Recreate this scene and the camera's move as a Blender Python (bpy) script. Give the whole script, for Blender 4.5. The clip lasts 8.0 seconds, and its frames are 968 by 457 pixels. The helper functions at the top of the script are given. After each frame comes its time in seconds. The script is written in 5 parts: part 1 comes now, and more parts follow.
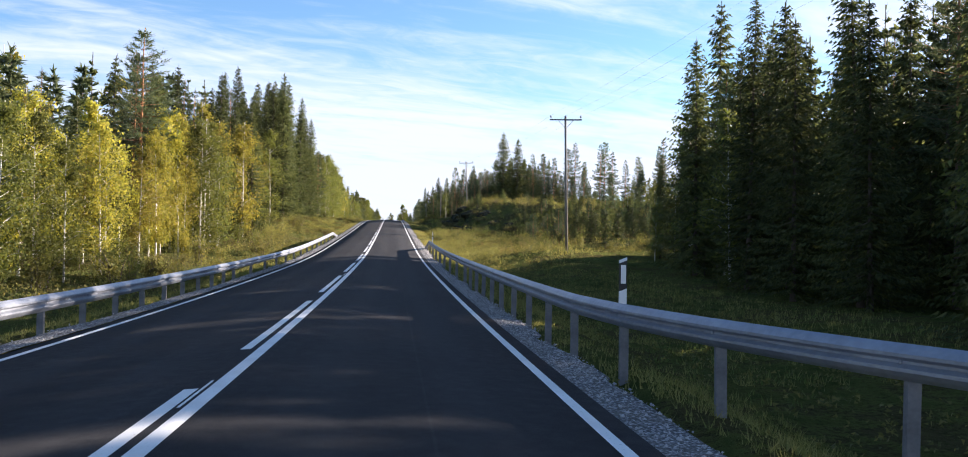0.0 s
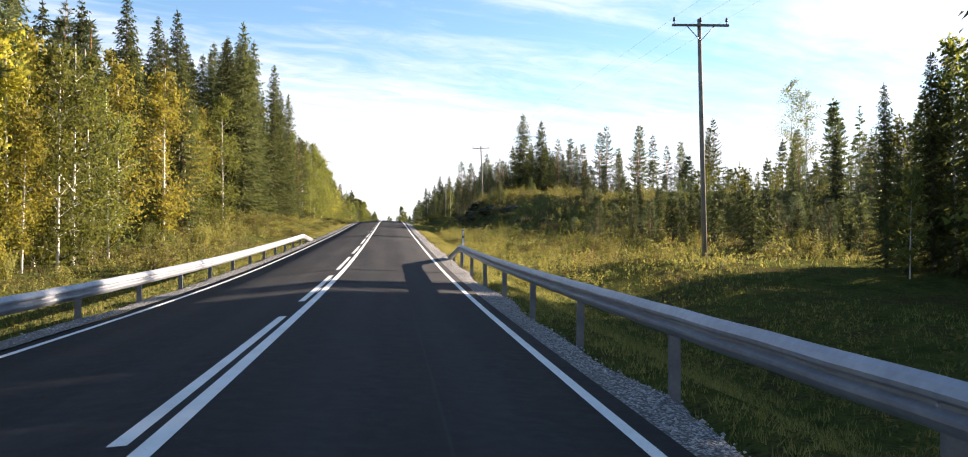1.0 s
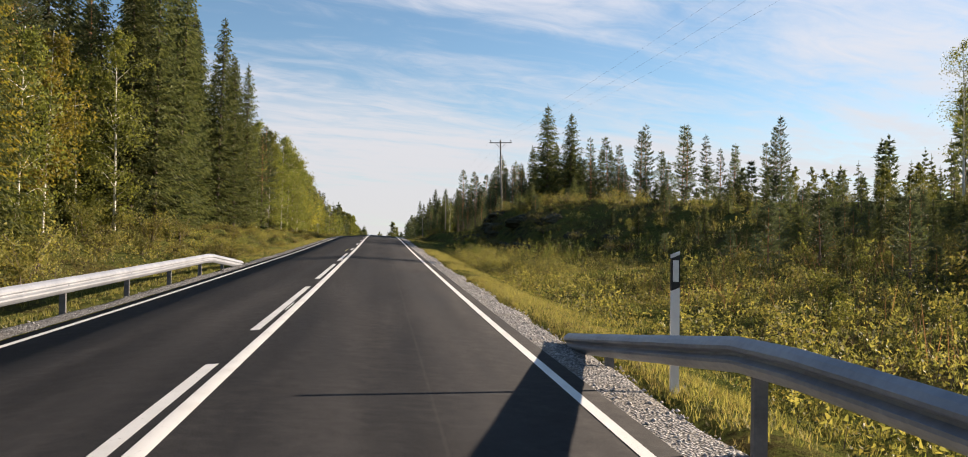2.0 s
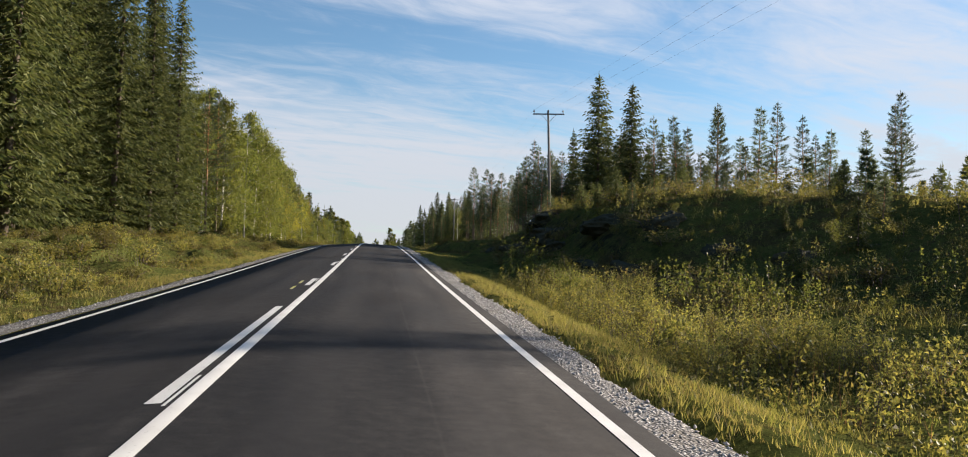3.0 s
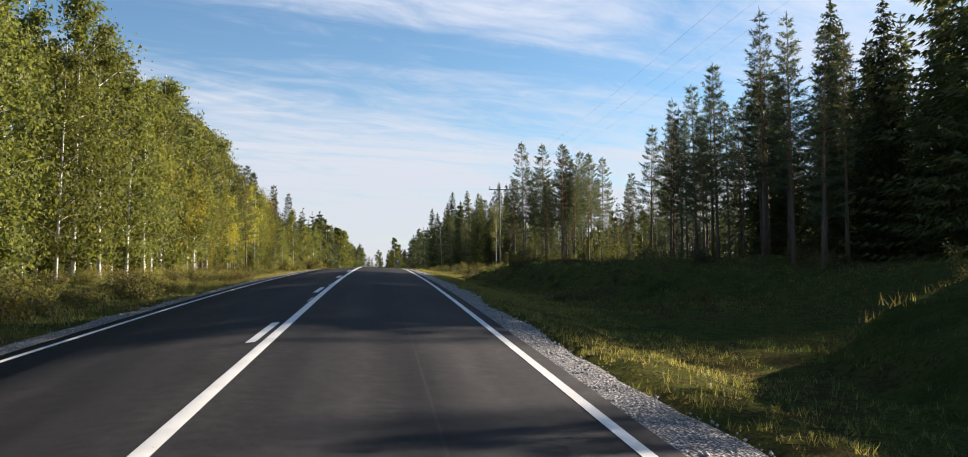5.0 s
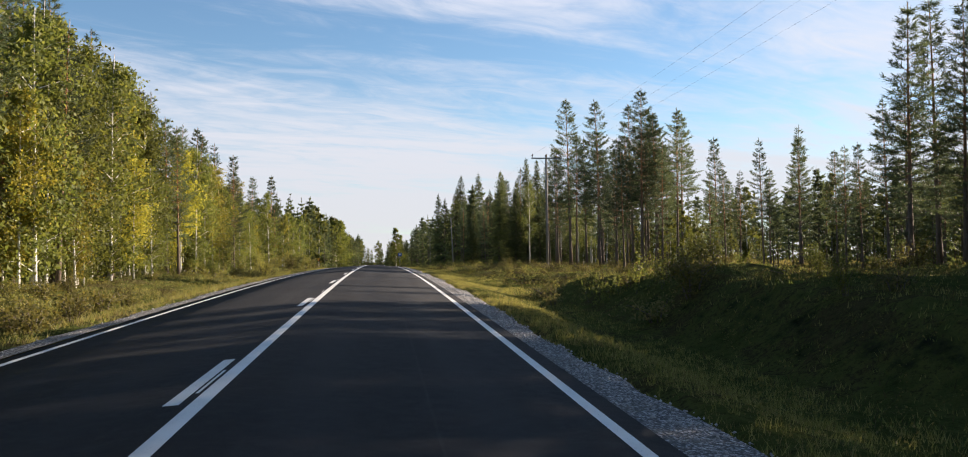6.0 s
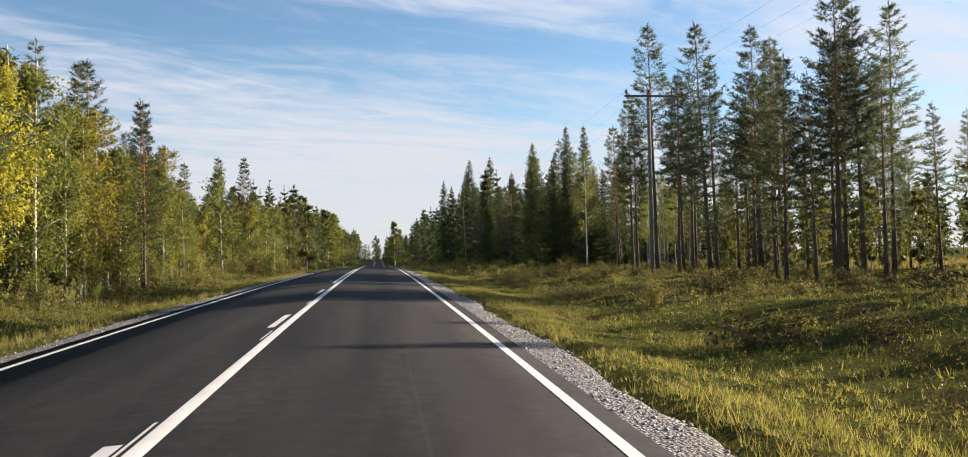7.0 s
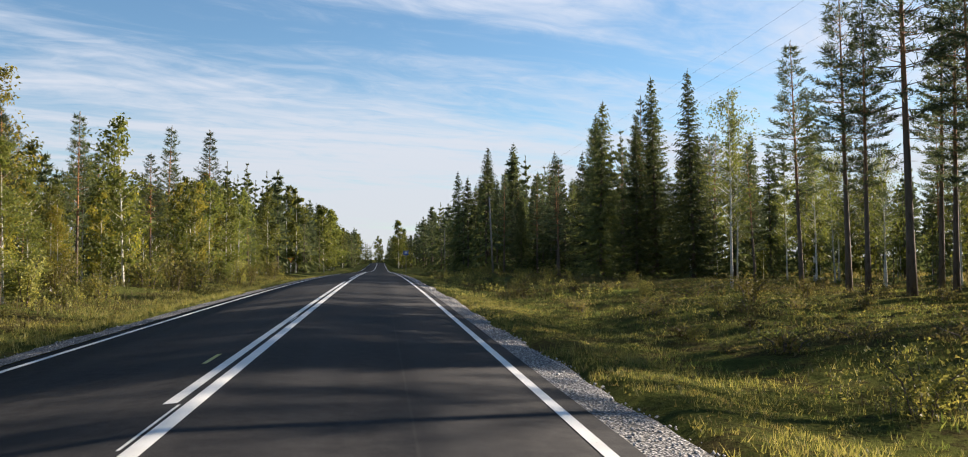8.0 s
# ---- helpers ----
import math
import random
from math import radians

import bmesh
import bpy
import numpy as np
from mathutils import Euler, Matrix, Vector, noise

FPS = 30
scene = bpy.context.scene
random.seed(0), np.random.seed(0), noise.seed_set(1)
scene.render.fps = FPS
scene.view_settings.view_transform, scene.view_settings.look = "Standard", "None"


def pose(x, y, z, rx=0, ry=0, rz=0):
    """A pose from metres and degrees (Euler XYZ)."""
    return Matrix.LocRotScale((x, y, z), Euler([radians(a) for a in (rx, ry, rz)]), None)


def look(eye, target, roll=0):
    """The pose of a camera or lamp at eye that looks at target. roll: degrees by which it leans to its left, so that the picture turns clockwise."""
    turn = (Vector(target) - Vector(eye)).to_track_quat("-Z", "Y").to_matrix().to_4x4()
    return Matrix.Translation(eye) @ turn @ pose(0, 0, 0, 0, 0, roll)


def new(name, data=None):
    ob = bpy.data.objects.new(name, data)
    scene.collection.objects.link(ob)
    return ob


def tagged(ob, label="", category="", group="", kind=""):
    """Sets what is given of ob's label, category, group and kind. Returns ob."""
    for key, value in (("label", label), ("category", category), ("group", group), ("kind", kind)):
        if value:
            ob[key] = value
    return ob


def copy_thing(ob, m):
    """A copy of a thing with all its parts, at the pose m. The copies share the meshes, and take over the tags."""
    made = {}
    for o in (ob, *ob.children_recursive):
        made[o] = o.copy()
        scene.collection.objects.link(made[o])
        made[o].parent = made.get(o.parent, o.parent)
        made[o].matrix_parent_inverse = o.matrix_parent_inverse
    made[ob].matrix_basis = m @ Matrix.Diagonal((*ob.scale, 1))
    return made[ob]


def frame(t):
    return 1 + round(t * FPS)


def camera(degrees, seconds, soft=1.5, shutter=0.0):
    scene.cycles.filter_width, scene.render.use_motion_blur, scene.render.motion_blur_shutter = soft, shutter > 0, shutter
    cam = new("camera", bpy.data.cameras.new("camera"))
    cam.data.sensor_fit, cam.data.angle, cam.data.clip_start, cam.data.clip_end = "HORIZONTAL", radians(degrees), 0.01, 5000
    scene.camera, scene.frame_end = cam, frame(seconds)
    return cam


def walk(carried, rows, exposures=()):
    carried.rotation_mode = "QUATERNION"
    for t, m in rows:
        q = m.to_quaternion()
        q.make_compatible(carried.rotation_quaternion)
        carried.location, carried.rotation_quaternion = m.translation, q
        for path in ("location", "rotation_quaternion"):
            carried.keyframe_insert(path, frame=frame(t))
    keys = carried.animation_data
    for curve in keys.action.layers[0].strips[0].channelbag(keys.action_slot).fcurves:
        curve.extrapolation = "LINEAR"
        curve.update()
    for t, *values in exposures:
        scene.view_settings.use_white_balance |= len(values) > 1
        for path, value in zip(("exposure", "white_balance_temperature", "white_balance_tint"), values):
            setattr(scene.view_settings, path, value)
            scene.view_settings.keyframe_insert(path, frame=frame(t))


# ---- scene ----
FOV = 59.7
cam = camera(FOV, 8.0, soft=1.0)
# seconds, x, y, z, turned right, tilted up, leaning right
ROWS = [
    (0, 1.696, -4.987, 1.47, 6.2, 0.836, -0.882),
    (0.5, 1.662, 9.891, 1.405, 6.188, 1.082, -0.338),
    (1, 1.616, 24.646, 1.481, 6.308, 1.022, -0.071),
    (1.5, 1.565, 39.355, 1.663, 6.617, 1.674, -0.47),
    (3, 1.536, 83.539, 3.109, 7.175, 2.736, -1.287),
    (3.5, 1.547, 98.085, 3.717, 7.15, 3.136, -0.897),
    (4, 1.553, 112.602, 4.343, 7.166, 3.367, -0.452),
    (5.5, 1.597, 155.778, 6.263, 6.951, 3.026, 0.548),
    (6, 1.606, 169.968, 6.811, 7.007, 2.55, 0.683),
    (6.5, 1.632, 183.995, 7.242, 7.11, 2.249, 0.946),
    (7, 1.696, 198.202, 7.604, 7.165, 2.164, 1.129),
    (7.5, 1.733, 212.279, 7.894, 7.173, 2.503, 0.594),
    (8, 1.775, 226.723, 8.103, 6.985, 2.319, 0.364),
]


def aim(x, y, z, yaw, pitch, lean):
    a, b = radians(yaw), radians(pitch)
    ahead = Vector((math.sin(a) * math.cos(b), math.cos(a) * math.cos(b), math.sin(b)))
    eye = Vector((x, y, z))
    return look(eye, eye + ahead, -lean)


walk(cam, [(r[0], aim(*r[1:])) for r in ROWS], exposures=[
    (0.0, 1.88, 6050, 21), (0.5, 2.12, 6250, 20), (1.0, 2.06, 6750, 19), (1.5, 1.64, 7100, 19), (3.0, 1.30, 6500, 15), (4.0, 1.36, 6450, 15),
    (5.5, 1.46, 6500, 17), (6.5, 1.48, 6800, 18), (7.0, 1.44, 6650, 17), (8.0, 1.40, 6450, 15)])

# ---- light: low sun ahead to the right, a sky with thin streaked cloud ----
SUN_ELEV, SUN_FROM_X = 17.3, 21.0
SUN_DIR = Vector((math.cos(radians(SUN_FROM_X)) * math.cos(radians(SUN_ELEV)),
                  math.sin(radians(SUN_FROM_X)) * math.cos(radians(SUN_ELEV)), math.sin(radians(SUN_ELEV))))
sun = new("sun", bpy.data.lights.new("sun", "SUN"))
sun.data.energy, sun.data.angle, sun.data.color = 5.0, radians(0.6), (1.0, 0.87, 0.68)
sun.matrix_world = look(SUN_DIR * 100, (0, 0, 0))


class Nodes:
    """Small helper round a node tree."""

    def __init__(self, tree):
        self.t = tree
        tree.nodes.clear()

    def add(self, kind, links=None, **values):
        n = self.t.nodes.new(kind)
        for k, v in values.items():
            setattr(n, k, v)
        for key, v in (links or {}).items():
            if isinstance(v, bpy.types.NodeSocket):
                self.t.links.new(v, n.inputs[key])
            else:
                n.inputs[key].default_value = v
        return n

    def math(self, op, a, b=0.5, clamp=False):
        return self.add("ShaderNodeMath", {0: a, 1: b}, operation=op, use_clamp=clamp).outputs[0]

    def mix(self, f, a, b, blend="MIX"):
        n = self.add("ShaderNodeMix", {0: f, 6: a, 7: b}, data_type="RGBA", blend_type=blend)
        return n.outputs[2]

    def noise(self, vec, scale, detail=4.0, rough=0.55, distort=0.0):
        return self.add("ShaderNodeTexNoise", {"Vector": vec, "Scale": scale, "Detail": detail, "Roughness": rough, "Distortion": distort}).outputs["Fac"]

    def ramp(self, fac, stops):
        n = self.add("ShaderNodeValToRGB", {0: fac})
        el = n.color_ramp.elements
        while len(el) < len(stops):
            el.new(0.5)
        for e, (p, c) in zip(el, stops):
            e.position, e.color = p, (*c, 1.0) if len(c) == 3 else c
        return n.outputs[0]

    def span(self, v, a, b, c=0.0, d=1.0):
        return self.add("ShaderNodeMapRange", {0: v, 1: a, 2: b, 3: c, 4: d}, interpolation_type="SMOOTHSTEP").outputs[0]


world = bpy.data.worlds.new("sky")
scene.world = world
world.use_nodes = True
w = Nodes(world.node_tree)
sky = w.add("ShaderNodeTexSky", sky_type="NISHITA", sun_disc=False, sun_elevation=radians(SUN_ELEV),
            sun_rotation=radians(90 - SUN_FROM_X), air_density=1.0, dust_density=0.15, ozone_density=2.0)
way = w.add("ShaderNodeTexCoord").outputs["Generated"]
sep = w.add("ShaderNodeSeparateXYZ", {0: way})
up = w.math("ADD", w.math("MAXIMUM", sep.outputs[2], 0.0), 0.07)
plane = w.add("ShaderNodeCombineXYZ", {0: w.math("DIVIDE", sep.outputs[0], up), 1: w.math("DIVIDE", sep.outputs[1], up), 2: 0.0}).outputs[0]
along = w.add("ShaderNodeMapping", {"Vector": plane, "Rotation": (0, 0, radians(-24))}).outputs[0]
turned = w.add("ShaderNodeMapping", {"Vector": along, "Location": (1.3, 0.35, 0), "Scale": (0.34, 0.95, 1.0)}).outputs[0]
streak = w.noise(turned, 1.25, 6.0, 0.56, 1.1)
broad = w.noise(w.add("ShaderNodeMapping", {"Vector": plane, "Location": (3.1, 1.7, 0), "Scale": (0.45, 0.6, 1)}).outputs[0], 0.5, 3.0, 0.5, 0.4)
wisp = w.noise(w.add("ShaderNodeMapping", {"Vector": along, "Location": (5.2, 0.4, 0), "Scale": (0.8, 1.5, 1)}).outputs[0], 3.2, 7.0, 0.62, 1.6)
cover = w.math("ADD", w.math("MULTIPLY", streak, 0.66), w.math("ADD", w.math("MULTIPLY", broad, 0.40), w.math("MULTIPLY", wisp, 0.24)))
low = w.span(sep.outputs[2], 0.22, 0.05, 0.0, 0.17)
high = w.span(sep.outputs[2], 0.42, 0.72, 0.0, -0.34)
cover = w.span(w.math("ADD", cover, w.math("ADD", low, high)), 0.53, 0.84)
cloud = w.mix(w.span(sep.outputs[2], 0.02, 0.4), (5.3, 5.6, 5.9, 1), (6.3, 6.8, 7.4, 1))
tint = w.mix(1.0, sky.outputs[0], (0.93, 1.14, 1.21, 1), "MULTIPLY")
both = w.mix(w.math("MULTIPLY", cover, 0.9), tint, cloud)
back = w.add("ShaderNodeBackground", {"Color": both, "Strength": 0.05})
w.t.links.new(back.outputs[0], w.add("ShaderNodeOutputWorld").inputs[0])

# ---- materials ----


def material(name):
    m = bpy.data.materials.new(name)
    m.use_nodes = True
    n = Nodes(m.node_tree)
    return m, n


def finish(n, shader):
    n.t.links.new(shader, n.add("ShaderNodeOutputMaterial").inputs[0])


def surface(name, colours, scale, rough, bump=0.3, bump_scale=None, metal=0.0, detail=6.0, spec=0.4, speckle=0.0):
    """A painted, mineral or metal surface: noise between two or three colours at two scales, with bump."""
    m, n = material(name)
    co = n.add("ShaderNodeTexCoord").outputs["Object"]
    a = n.noise(co, scale, detail)
    b = n.noise(co, scale * 7.3, 5.0)
    fac = n.math("ADD", n.math("MULTIPLY", a, 0.62), n.math("MULTIPLY", b, 0.38))
    k = len(colours)
    col = n.ramp(fac, [(0.3 + 0.4 * i / max(1, k - 1), c) for i, c in enumerate(colours)])
    if speckle:
        col = n.mix(n.span(n.noise(co, bump_scale or scale * 20, 2.0), 0.52, 0.7, 0.0, speckle), col, (*[min(1, v * 2.6) for v in colours[-1]], 1))
    bp = n.add("ShaderNodeBump", {"Height": n.noise(co, bump_scale or scale * 14, 3.0), "Strength": bump, "Distance": 0.02})
    p = n.add("ShaderNodeBsdfPrincipled", {"Base Color": col, "Roughness": rough, "Metallic": metal, "Normal": bp.outputs[0], "Specular IOR Level": spec})
    finish(n, p.outputs[0])
    return m


def leafy(name, colours, through_light=0.45, rough=0.6, hue=0.04, glow=(1.3, 1.25, 0.75, 1)):
    """Leaves and needles: each clump a shade of its own, light shining through."""
    m, n = material(name)
    isl = n.add("ShaderNodeNewGeometry").outputs["Random Per Island"]
    per = n.add("ShaderNodeObjectInfo").outputs["Random"]
    k = len(colours)
    fac = n.math("ADD", n.math("MULTIPLY", isl, 0.6), n.math("MULTIPLY", per, 0.4))
    col = n.ramp(fac, [(0.12 + 0.76 * i / max(1, k - 1), c) for i, c in enumerate(colours)])
    hsv = n.add("ShaderNodeHueSaturation", {"Color": col, "Hue": n.math("ADD", n.math("MULTIPLY", per, hue), 0.5 - hue / 2), "Value": n.span(per, 0, 1, 0.8, 1.2)}).outputs[0]
    p = n.add("ShaderNodeBsdfPrincipled", {"Base Color": hsv, "Roughness": rough, "Specular IOR Level": 0.12})
    t = n.add("ShaderNodeBsdfTranslucent", {"Color": n.mix(1.0, hsv, glow, "MULTIPLY")})
    finish(n, n.add("ShaderNodeMixShader", {0: through_light, 1: p.outputs[0], 2: t.outputs[0]}).outputs[0])
    return m


def asphalt_material():
    m, n = material("asphalt")
    co = n.add("ShaderNodeTexCoord").outputs["Object"]
    sp = n.add("ShaderNodeSeparateXYZ", {0: co})
    grain = n.noise(co, 90.0, 3.0, 0.7)
    patch = n.noise(n.add("ShaderNodeMapping", {"Vector": co, "Scale": (1.0, 0.09, 1.0)}).outputs[0], 1.3, 5.0)
    mottle = n.noise(co, 5.5, 5.0, 0.65)
    fac = n.math("ADD", n.math("MULTIPLY", grain, 0.42), n.math("ADD", n.math("MULTIPLY", patch, 0.42), n.math("MULTIPLY", mottle, 0.30)))
    col = n.ramp(fac, [(0.40, (0.010, 0.0105, 0.0125)), (0.56, (0.0235, 0.0238, 0.025)), (0.72, (0.050, 0.049, 0.049))])
    oily = n.noise(n.add("ShaderNodeMapping", {"Vector": co, "Scale": (0.8, 0.22, 1.0)}).outputs[0], 0.55, 4.0)
    col = n.mix(n.span(oily, 0.52, 0.68, 0.0, 0.5), col, (0.017, 0.0162, 0.0165, 1))
    # worn wheel tracks, a little paler and smoother
    wob = n.math("MULTIPLY", n.math("SUBTRACT", patch, 0.5), 0.5)
    px = n.math("ADD", n.math("ABSOLUTE", n.math("SUBTRACT", n.math("ABSOLUTE", sp.outputs[0]), 1.75)), wob)
    trk = n.math("MULTIPLY", n.span(n.math("ABSOLUTE", n.math("SUBTRACT", px, 0.75)), 0.45, 0.1), 0.28)
    col = n.mix(trk, col, (0.044, 0.0435, 0.044, 1))
    # narrow joint between the two paved strips
    seam = n.span(n.math("ABSOLUTE", n.math("SUBTRACT", n.math("ADD", sp.outputs[0], n.math("MULTIPLY", wob, 0.06)), 2.06)), 0.02, 0.008)
    col = n.mix(n.math("MULTIPLY", seam, 0.16), col, (0.075, 0.072, 0.068, 1))
    bp = n.add("ShaderNodeBump", {"Height": grain, "Strength": 0.55, "Distance": 0.006})
    p = n.add("ShaderNodeBsdfPrincipled", {"Base Color": col, "Roughness": n.span(patch, 0.3, 0.7, 0.8, 0.92), "Normal": bp.outputs[0], "Specular IOR Level": 0.09})
    finish(n, p.outputs[0])
    return m


def paint_material(name, base):
    """Road paint, worn through to the asphalt in flecks."""
    m, n = material(name)
    co = n.add("ShaderNodeTexCoord").outputs["Object"]
    chips = n.span(n.noise(co, 38.0, 4.0, 0.7), 0.60, 0.72)
    dirt = n.noise(co, 1.7, 4.0)
    col = n.mix(n.span(dirt, 0.35, 0.75, 0.0, 0.35), base, (0.42, 0.41, 0.38, 1))
    col = n.mix(n.math("MULTIPLY", chips, 0.7), col, (0.09, 0.09, 0.09, 1))
    bp = n.add("ShaderNodeBump", {"Height": n.noise(co, 120.0, 2.0), "Strength": 0.4, "Distance": 0.004})
    p = n.add("ShaderNodeBsdfPrincipled", {"Base Color": col, "Roughness": 0.6, "Normal": bp.outputs[0]})
    finish(n, p.outputs[0])
    return m


def ground_material():
    """Forest ground: moss, dry grass, heather and bare soil, dark rock where it is steep."""
    m, n = material("ground")
    geo = n.add("ShaderNodeNewGeometry")
    co = geo.outputs["Position"]
    a = n.noise(co, 0.22, 5.0)
    b = n.noise(co, 1.4, 7.0, 0.65)
    c = n.noise(co, 9.0, 6.0, 0.75)
    d = n.noise(co, 34.0, 4.0, 0.7)
    mixed = n.math("ADD", n.math("MULTIPLY", a, 0.40), n.math("ADD", n.math("MULTIPLY", b, 0.36), n.math("MULTIPLY", c, 0.24)))
    base = n.ramp(mixed, [(0.34, (0.036, 0.052, 0.017)), (0.43, (0.075, 0.094, 0.027)), (0.50, (0.130, 0.142, 0.040)), (0.56, (0.100, 0.078, 0.038)), (0.64, (0.150, 0.145, 0.052))])
    base = n.mix(n.span(c, 0.44, 0.66, 0.0, 0.65), base, (0.030, 0.030, 0.014, 1))
    base = n.mix(n.span(d, 0.5, 0.66, 0.0, 0.5), base, (0.150, 0.165, 0.055, 1))
    rock = n.ramp(n.math("ADD", n.math("MULTIPLY", b, 0.5), n.math("MULTIPLY", c, 0.5)), [(0.36, (0.018, 0.02, 0.012)), (0.47, (0.038, 0.04, 0.026)), (0.56, (0.058, 0.057, 0.047)), (0.68, (0.11, 0.106, 0.094))])
    nz = n.add("ShaderNodeSeparateXYZ", {0: geo.outputs["Normal"]}).outputs[2]
    steep = n.span(n.math("ADD", nz, n.math("MULTIPLY", n.math("SUBTRACT", b, 0.5), 0.5)), 0.80, 0.66)
    col = n.mix(steep, base, rock)
    rel = n.math("ADD", n.math("MULTIPLY", b, 0.8), n.math("ADD", n.math("MULTIPLY", c, 0.5), n.math("MULTIPLY", d, 0.2)))
    bp = n.add("ShaderNodeBump", {"Height": rel, "Strength": 1.0, "Distance": 0.32})
    p = n.add("ShaderNodeBsdfPrincipled", {"Base Color": col, "Roughness": 1.0, "Normal": bp.outputs[0], "Specular IOR Level": 0.0})
    finish(n, p.outputs[0])
    return m


def gravel_material():
    """Crushed stone: each pebble a shade of its own, standing proud of the next."""
    m, n = material("gravel")
    co = n.add("ShaderNodeTexCoord").outputs["Object"]
    cells = n.add("ShaderNodeTexVoronoi", {"Vector": co, "Scale": 26.0, "Randomness": 1.0})
    shade = n.add("ShaderNodeSeparateColor", {0: cells.outputs["Color"]}).outputs[0]
    col = n.ramp(shade, [(0.0, (0.16, 0.158, 0.158)), (0.45, (0.32, 0.315, 0.31)), (0.8, (0.47, 0.46, 0.45)), (1.0, (0.62, 0.61, 0.59))])
    # shade in the gaps between pebbles, put into the colour
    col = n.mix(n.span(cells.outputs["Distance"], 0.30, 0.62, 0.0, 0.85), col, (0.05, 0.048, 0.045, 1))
    col = n.mix(n.span(n.noise(co, 0.9, 5.0), 0.5, 0.7, 0.0, 0.45), col, (0.16, 0.14, 0.11, 1))
    bp = n.add("ShaderNodeBump", {"Height": cells.outputs["Distance"], "Strength": 1.0, "Distance": 0.04}, invert=True)
    p = n.add("ShaderNodeBsdfPrincipled", {"Base Color": col, "Roughness": 0.85, "Normal": bp.outputs[0], "Specular IOR Level": 0.3})
    finish(n, p.outputs[0])
    return m


def bark(name, low, high, mark, where=None):
    """Tree bark; where: the share of the height at which the upper colour takes over."""
    m, n = material(name)
    tc = n.add("ShaderNodeTexCoord")
    co = tc.outputs["Object"]
    gz = n.add("ShaderNodeSeparateXYZ", {0: tc.outputs["Generated"]}).outputs[2]
    fis = n.noise(n.add("ShaderNodeMapping", {"Vector": co, "Scale": (1, 1, 0.22 if where is not None else 3.0)}).outputs[0], 9.0, 5.0, 0.65)
    col = low if where is None else n.mix(n.span(n.math("ADD", gz, n.math("MULTIPLY", n.math("SUBTRACT", fis, 0.5), 0.3)), where - 0.12, where + 0.12), low, high)
    col = n.mix(n.span(fis, 0.5, 0.66, 0.0, 0.85), col, mark)
    bp = n.add("ShaderNodeBump", {"Height": fis, "Strength": 0.7, "Distance": 0.04})
    p = n.add("ShaderNodeBsdfPrincipled", {"Base Color": col, "Roughness": 0.85, "Normal": bp.outputs[0], "Specular IOR Level": 0.2})
    finish(n, p.outputs[0])
    return m


ASPHALT = asphalt_material()
WHITE_PAINT = paint_material("white_road_paint", (0.74, 0.74, 0.71, 1))
YELLOW_PAINT = paint_material("old_yellow_road_paint", (0.42, 0.40, 0.07, 1))
GROUND = ground_material()
GRAVEL = gravel_material()
STONE = surface("crushed_stone", [(0.20, 0.197, 0.195), (0.38, 0.372, 0.365), (0.58, 0.57, 0.55)], 14.0, 0.8, 0.5, 60.0)
ZINC = surface("galvanised_steel", [(0.20, 0.22, 0.25), (0.28, 0.30, 0.335), (0.36, 0.385, 0.42)], 1.6, 0.5, 0.12, 30.0, metal=0.55, spec=0.5)
POST_STEEL = surface("weathered_steel_post", [(0.10, 0.104, 0.11), (0.16, 0.164, 0.17), (0.23, 0.23, 0.23)], 3.0, 0.62, 0.2, 40.0, metal=0.35)
POLE_WOOD = surface("weathered_pole_wood", [(0.125, 0.112, 0.096), (0.205, 0.188, 0.165), (0.27, 0.25, 0.22)], 2.2, 0.85, 0.6, 18.0)
DARK_STEEL = surface("dark_steel", [(0.09, 0.09, 0.092), (0.14, 0.14, 0.142)], 6.0, 0.55, 0.2, 40.0, metal=0.5)
CERAMIC = surface("brown_ceramic", [(0.06, 0.03, 0.02), (0.09, 0.045, 0.03)], 6.0, 0.3, 0.05)
WHITE_PLASTIC = surface("white_plastic", [(0.70, 0.70, 0.69), (0.80, 0.80, 0.79)], 3.0, 0.45, 0.08)
BLACK_PLASTIC = surface("black_plastic", [(0.015, 0.015, 0.016), (0.03, 0.03, 0.03)], 3.0, 0.5, 0.08)
SIGN_BLUE = surface("blue_sign_face", [(0.01, 0.07, 0.30), (0.015, 0.09, 0.36)], 2.0, 0.4, 0.03)
SIGN_YELLOW = surface("yellow_sign_face", [(0.75, 0.50, 0.03), (0.8, 0.56, 0.05)], 2.0, 0.4, 0.03)
SIGN_RED = surface("red_sign_border", [(0.5, 0.02, 0.02), (0.56, 0.03, 0.03)], 2.0, 0.4, 0.03)
SPRUCE_NEEDLES = leafy("spruce_needles", [(0.040, 0.054, 0.022), (0.084, 0.100, 0.036), (0.146, 0.150, 0.054)], 0.36, 0.6, 0.03, (1.1, 1.1, 0.9, 1))
PINE_NEEDLES = leafy("pine_needles", [(0.042, 0.060, 0.032), (0.082, 0.104, 0.054), (0.138, 0.156, 0.082)], 0.40, 0.55, 0.03, (1.15, 1.15, 0.9, 1))
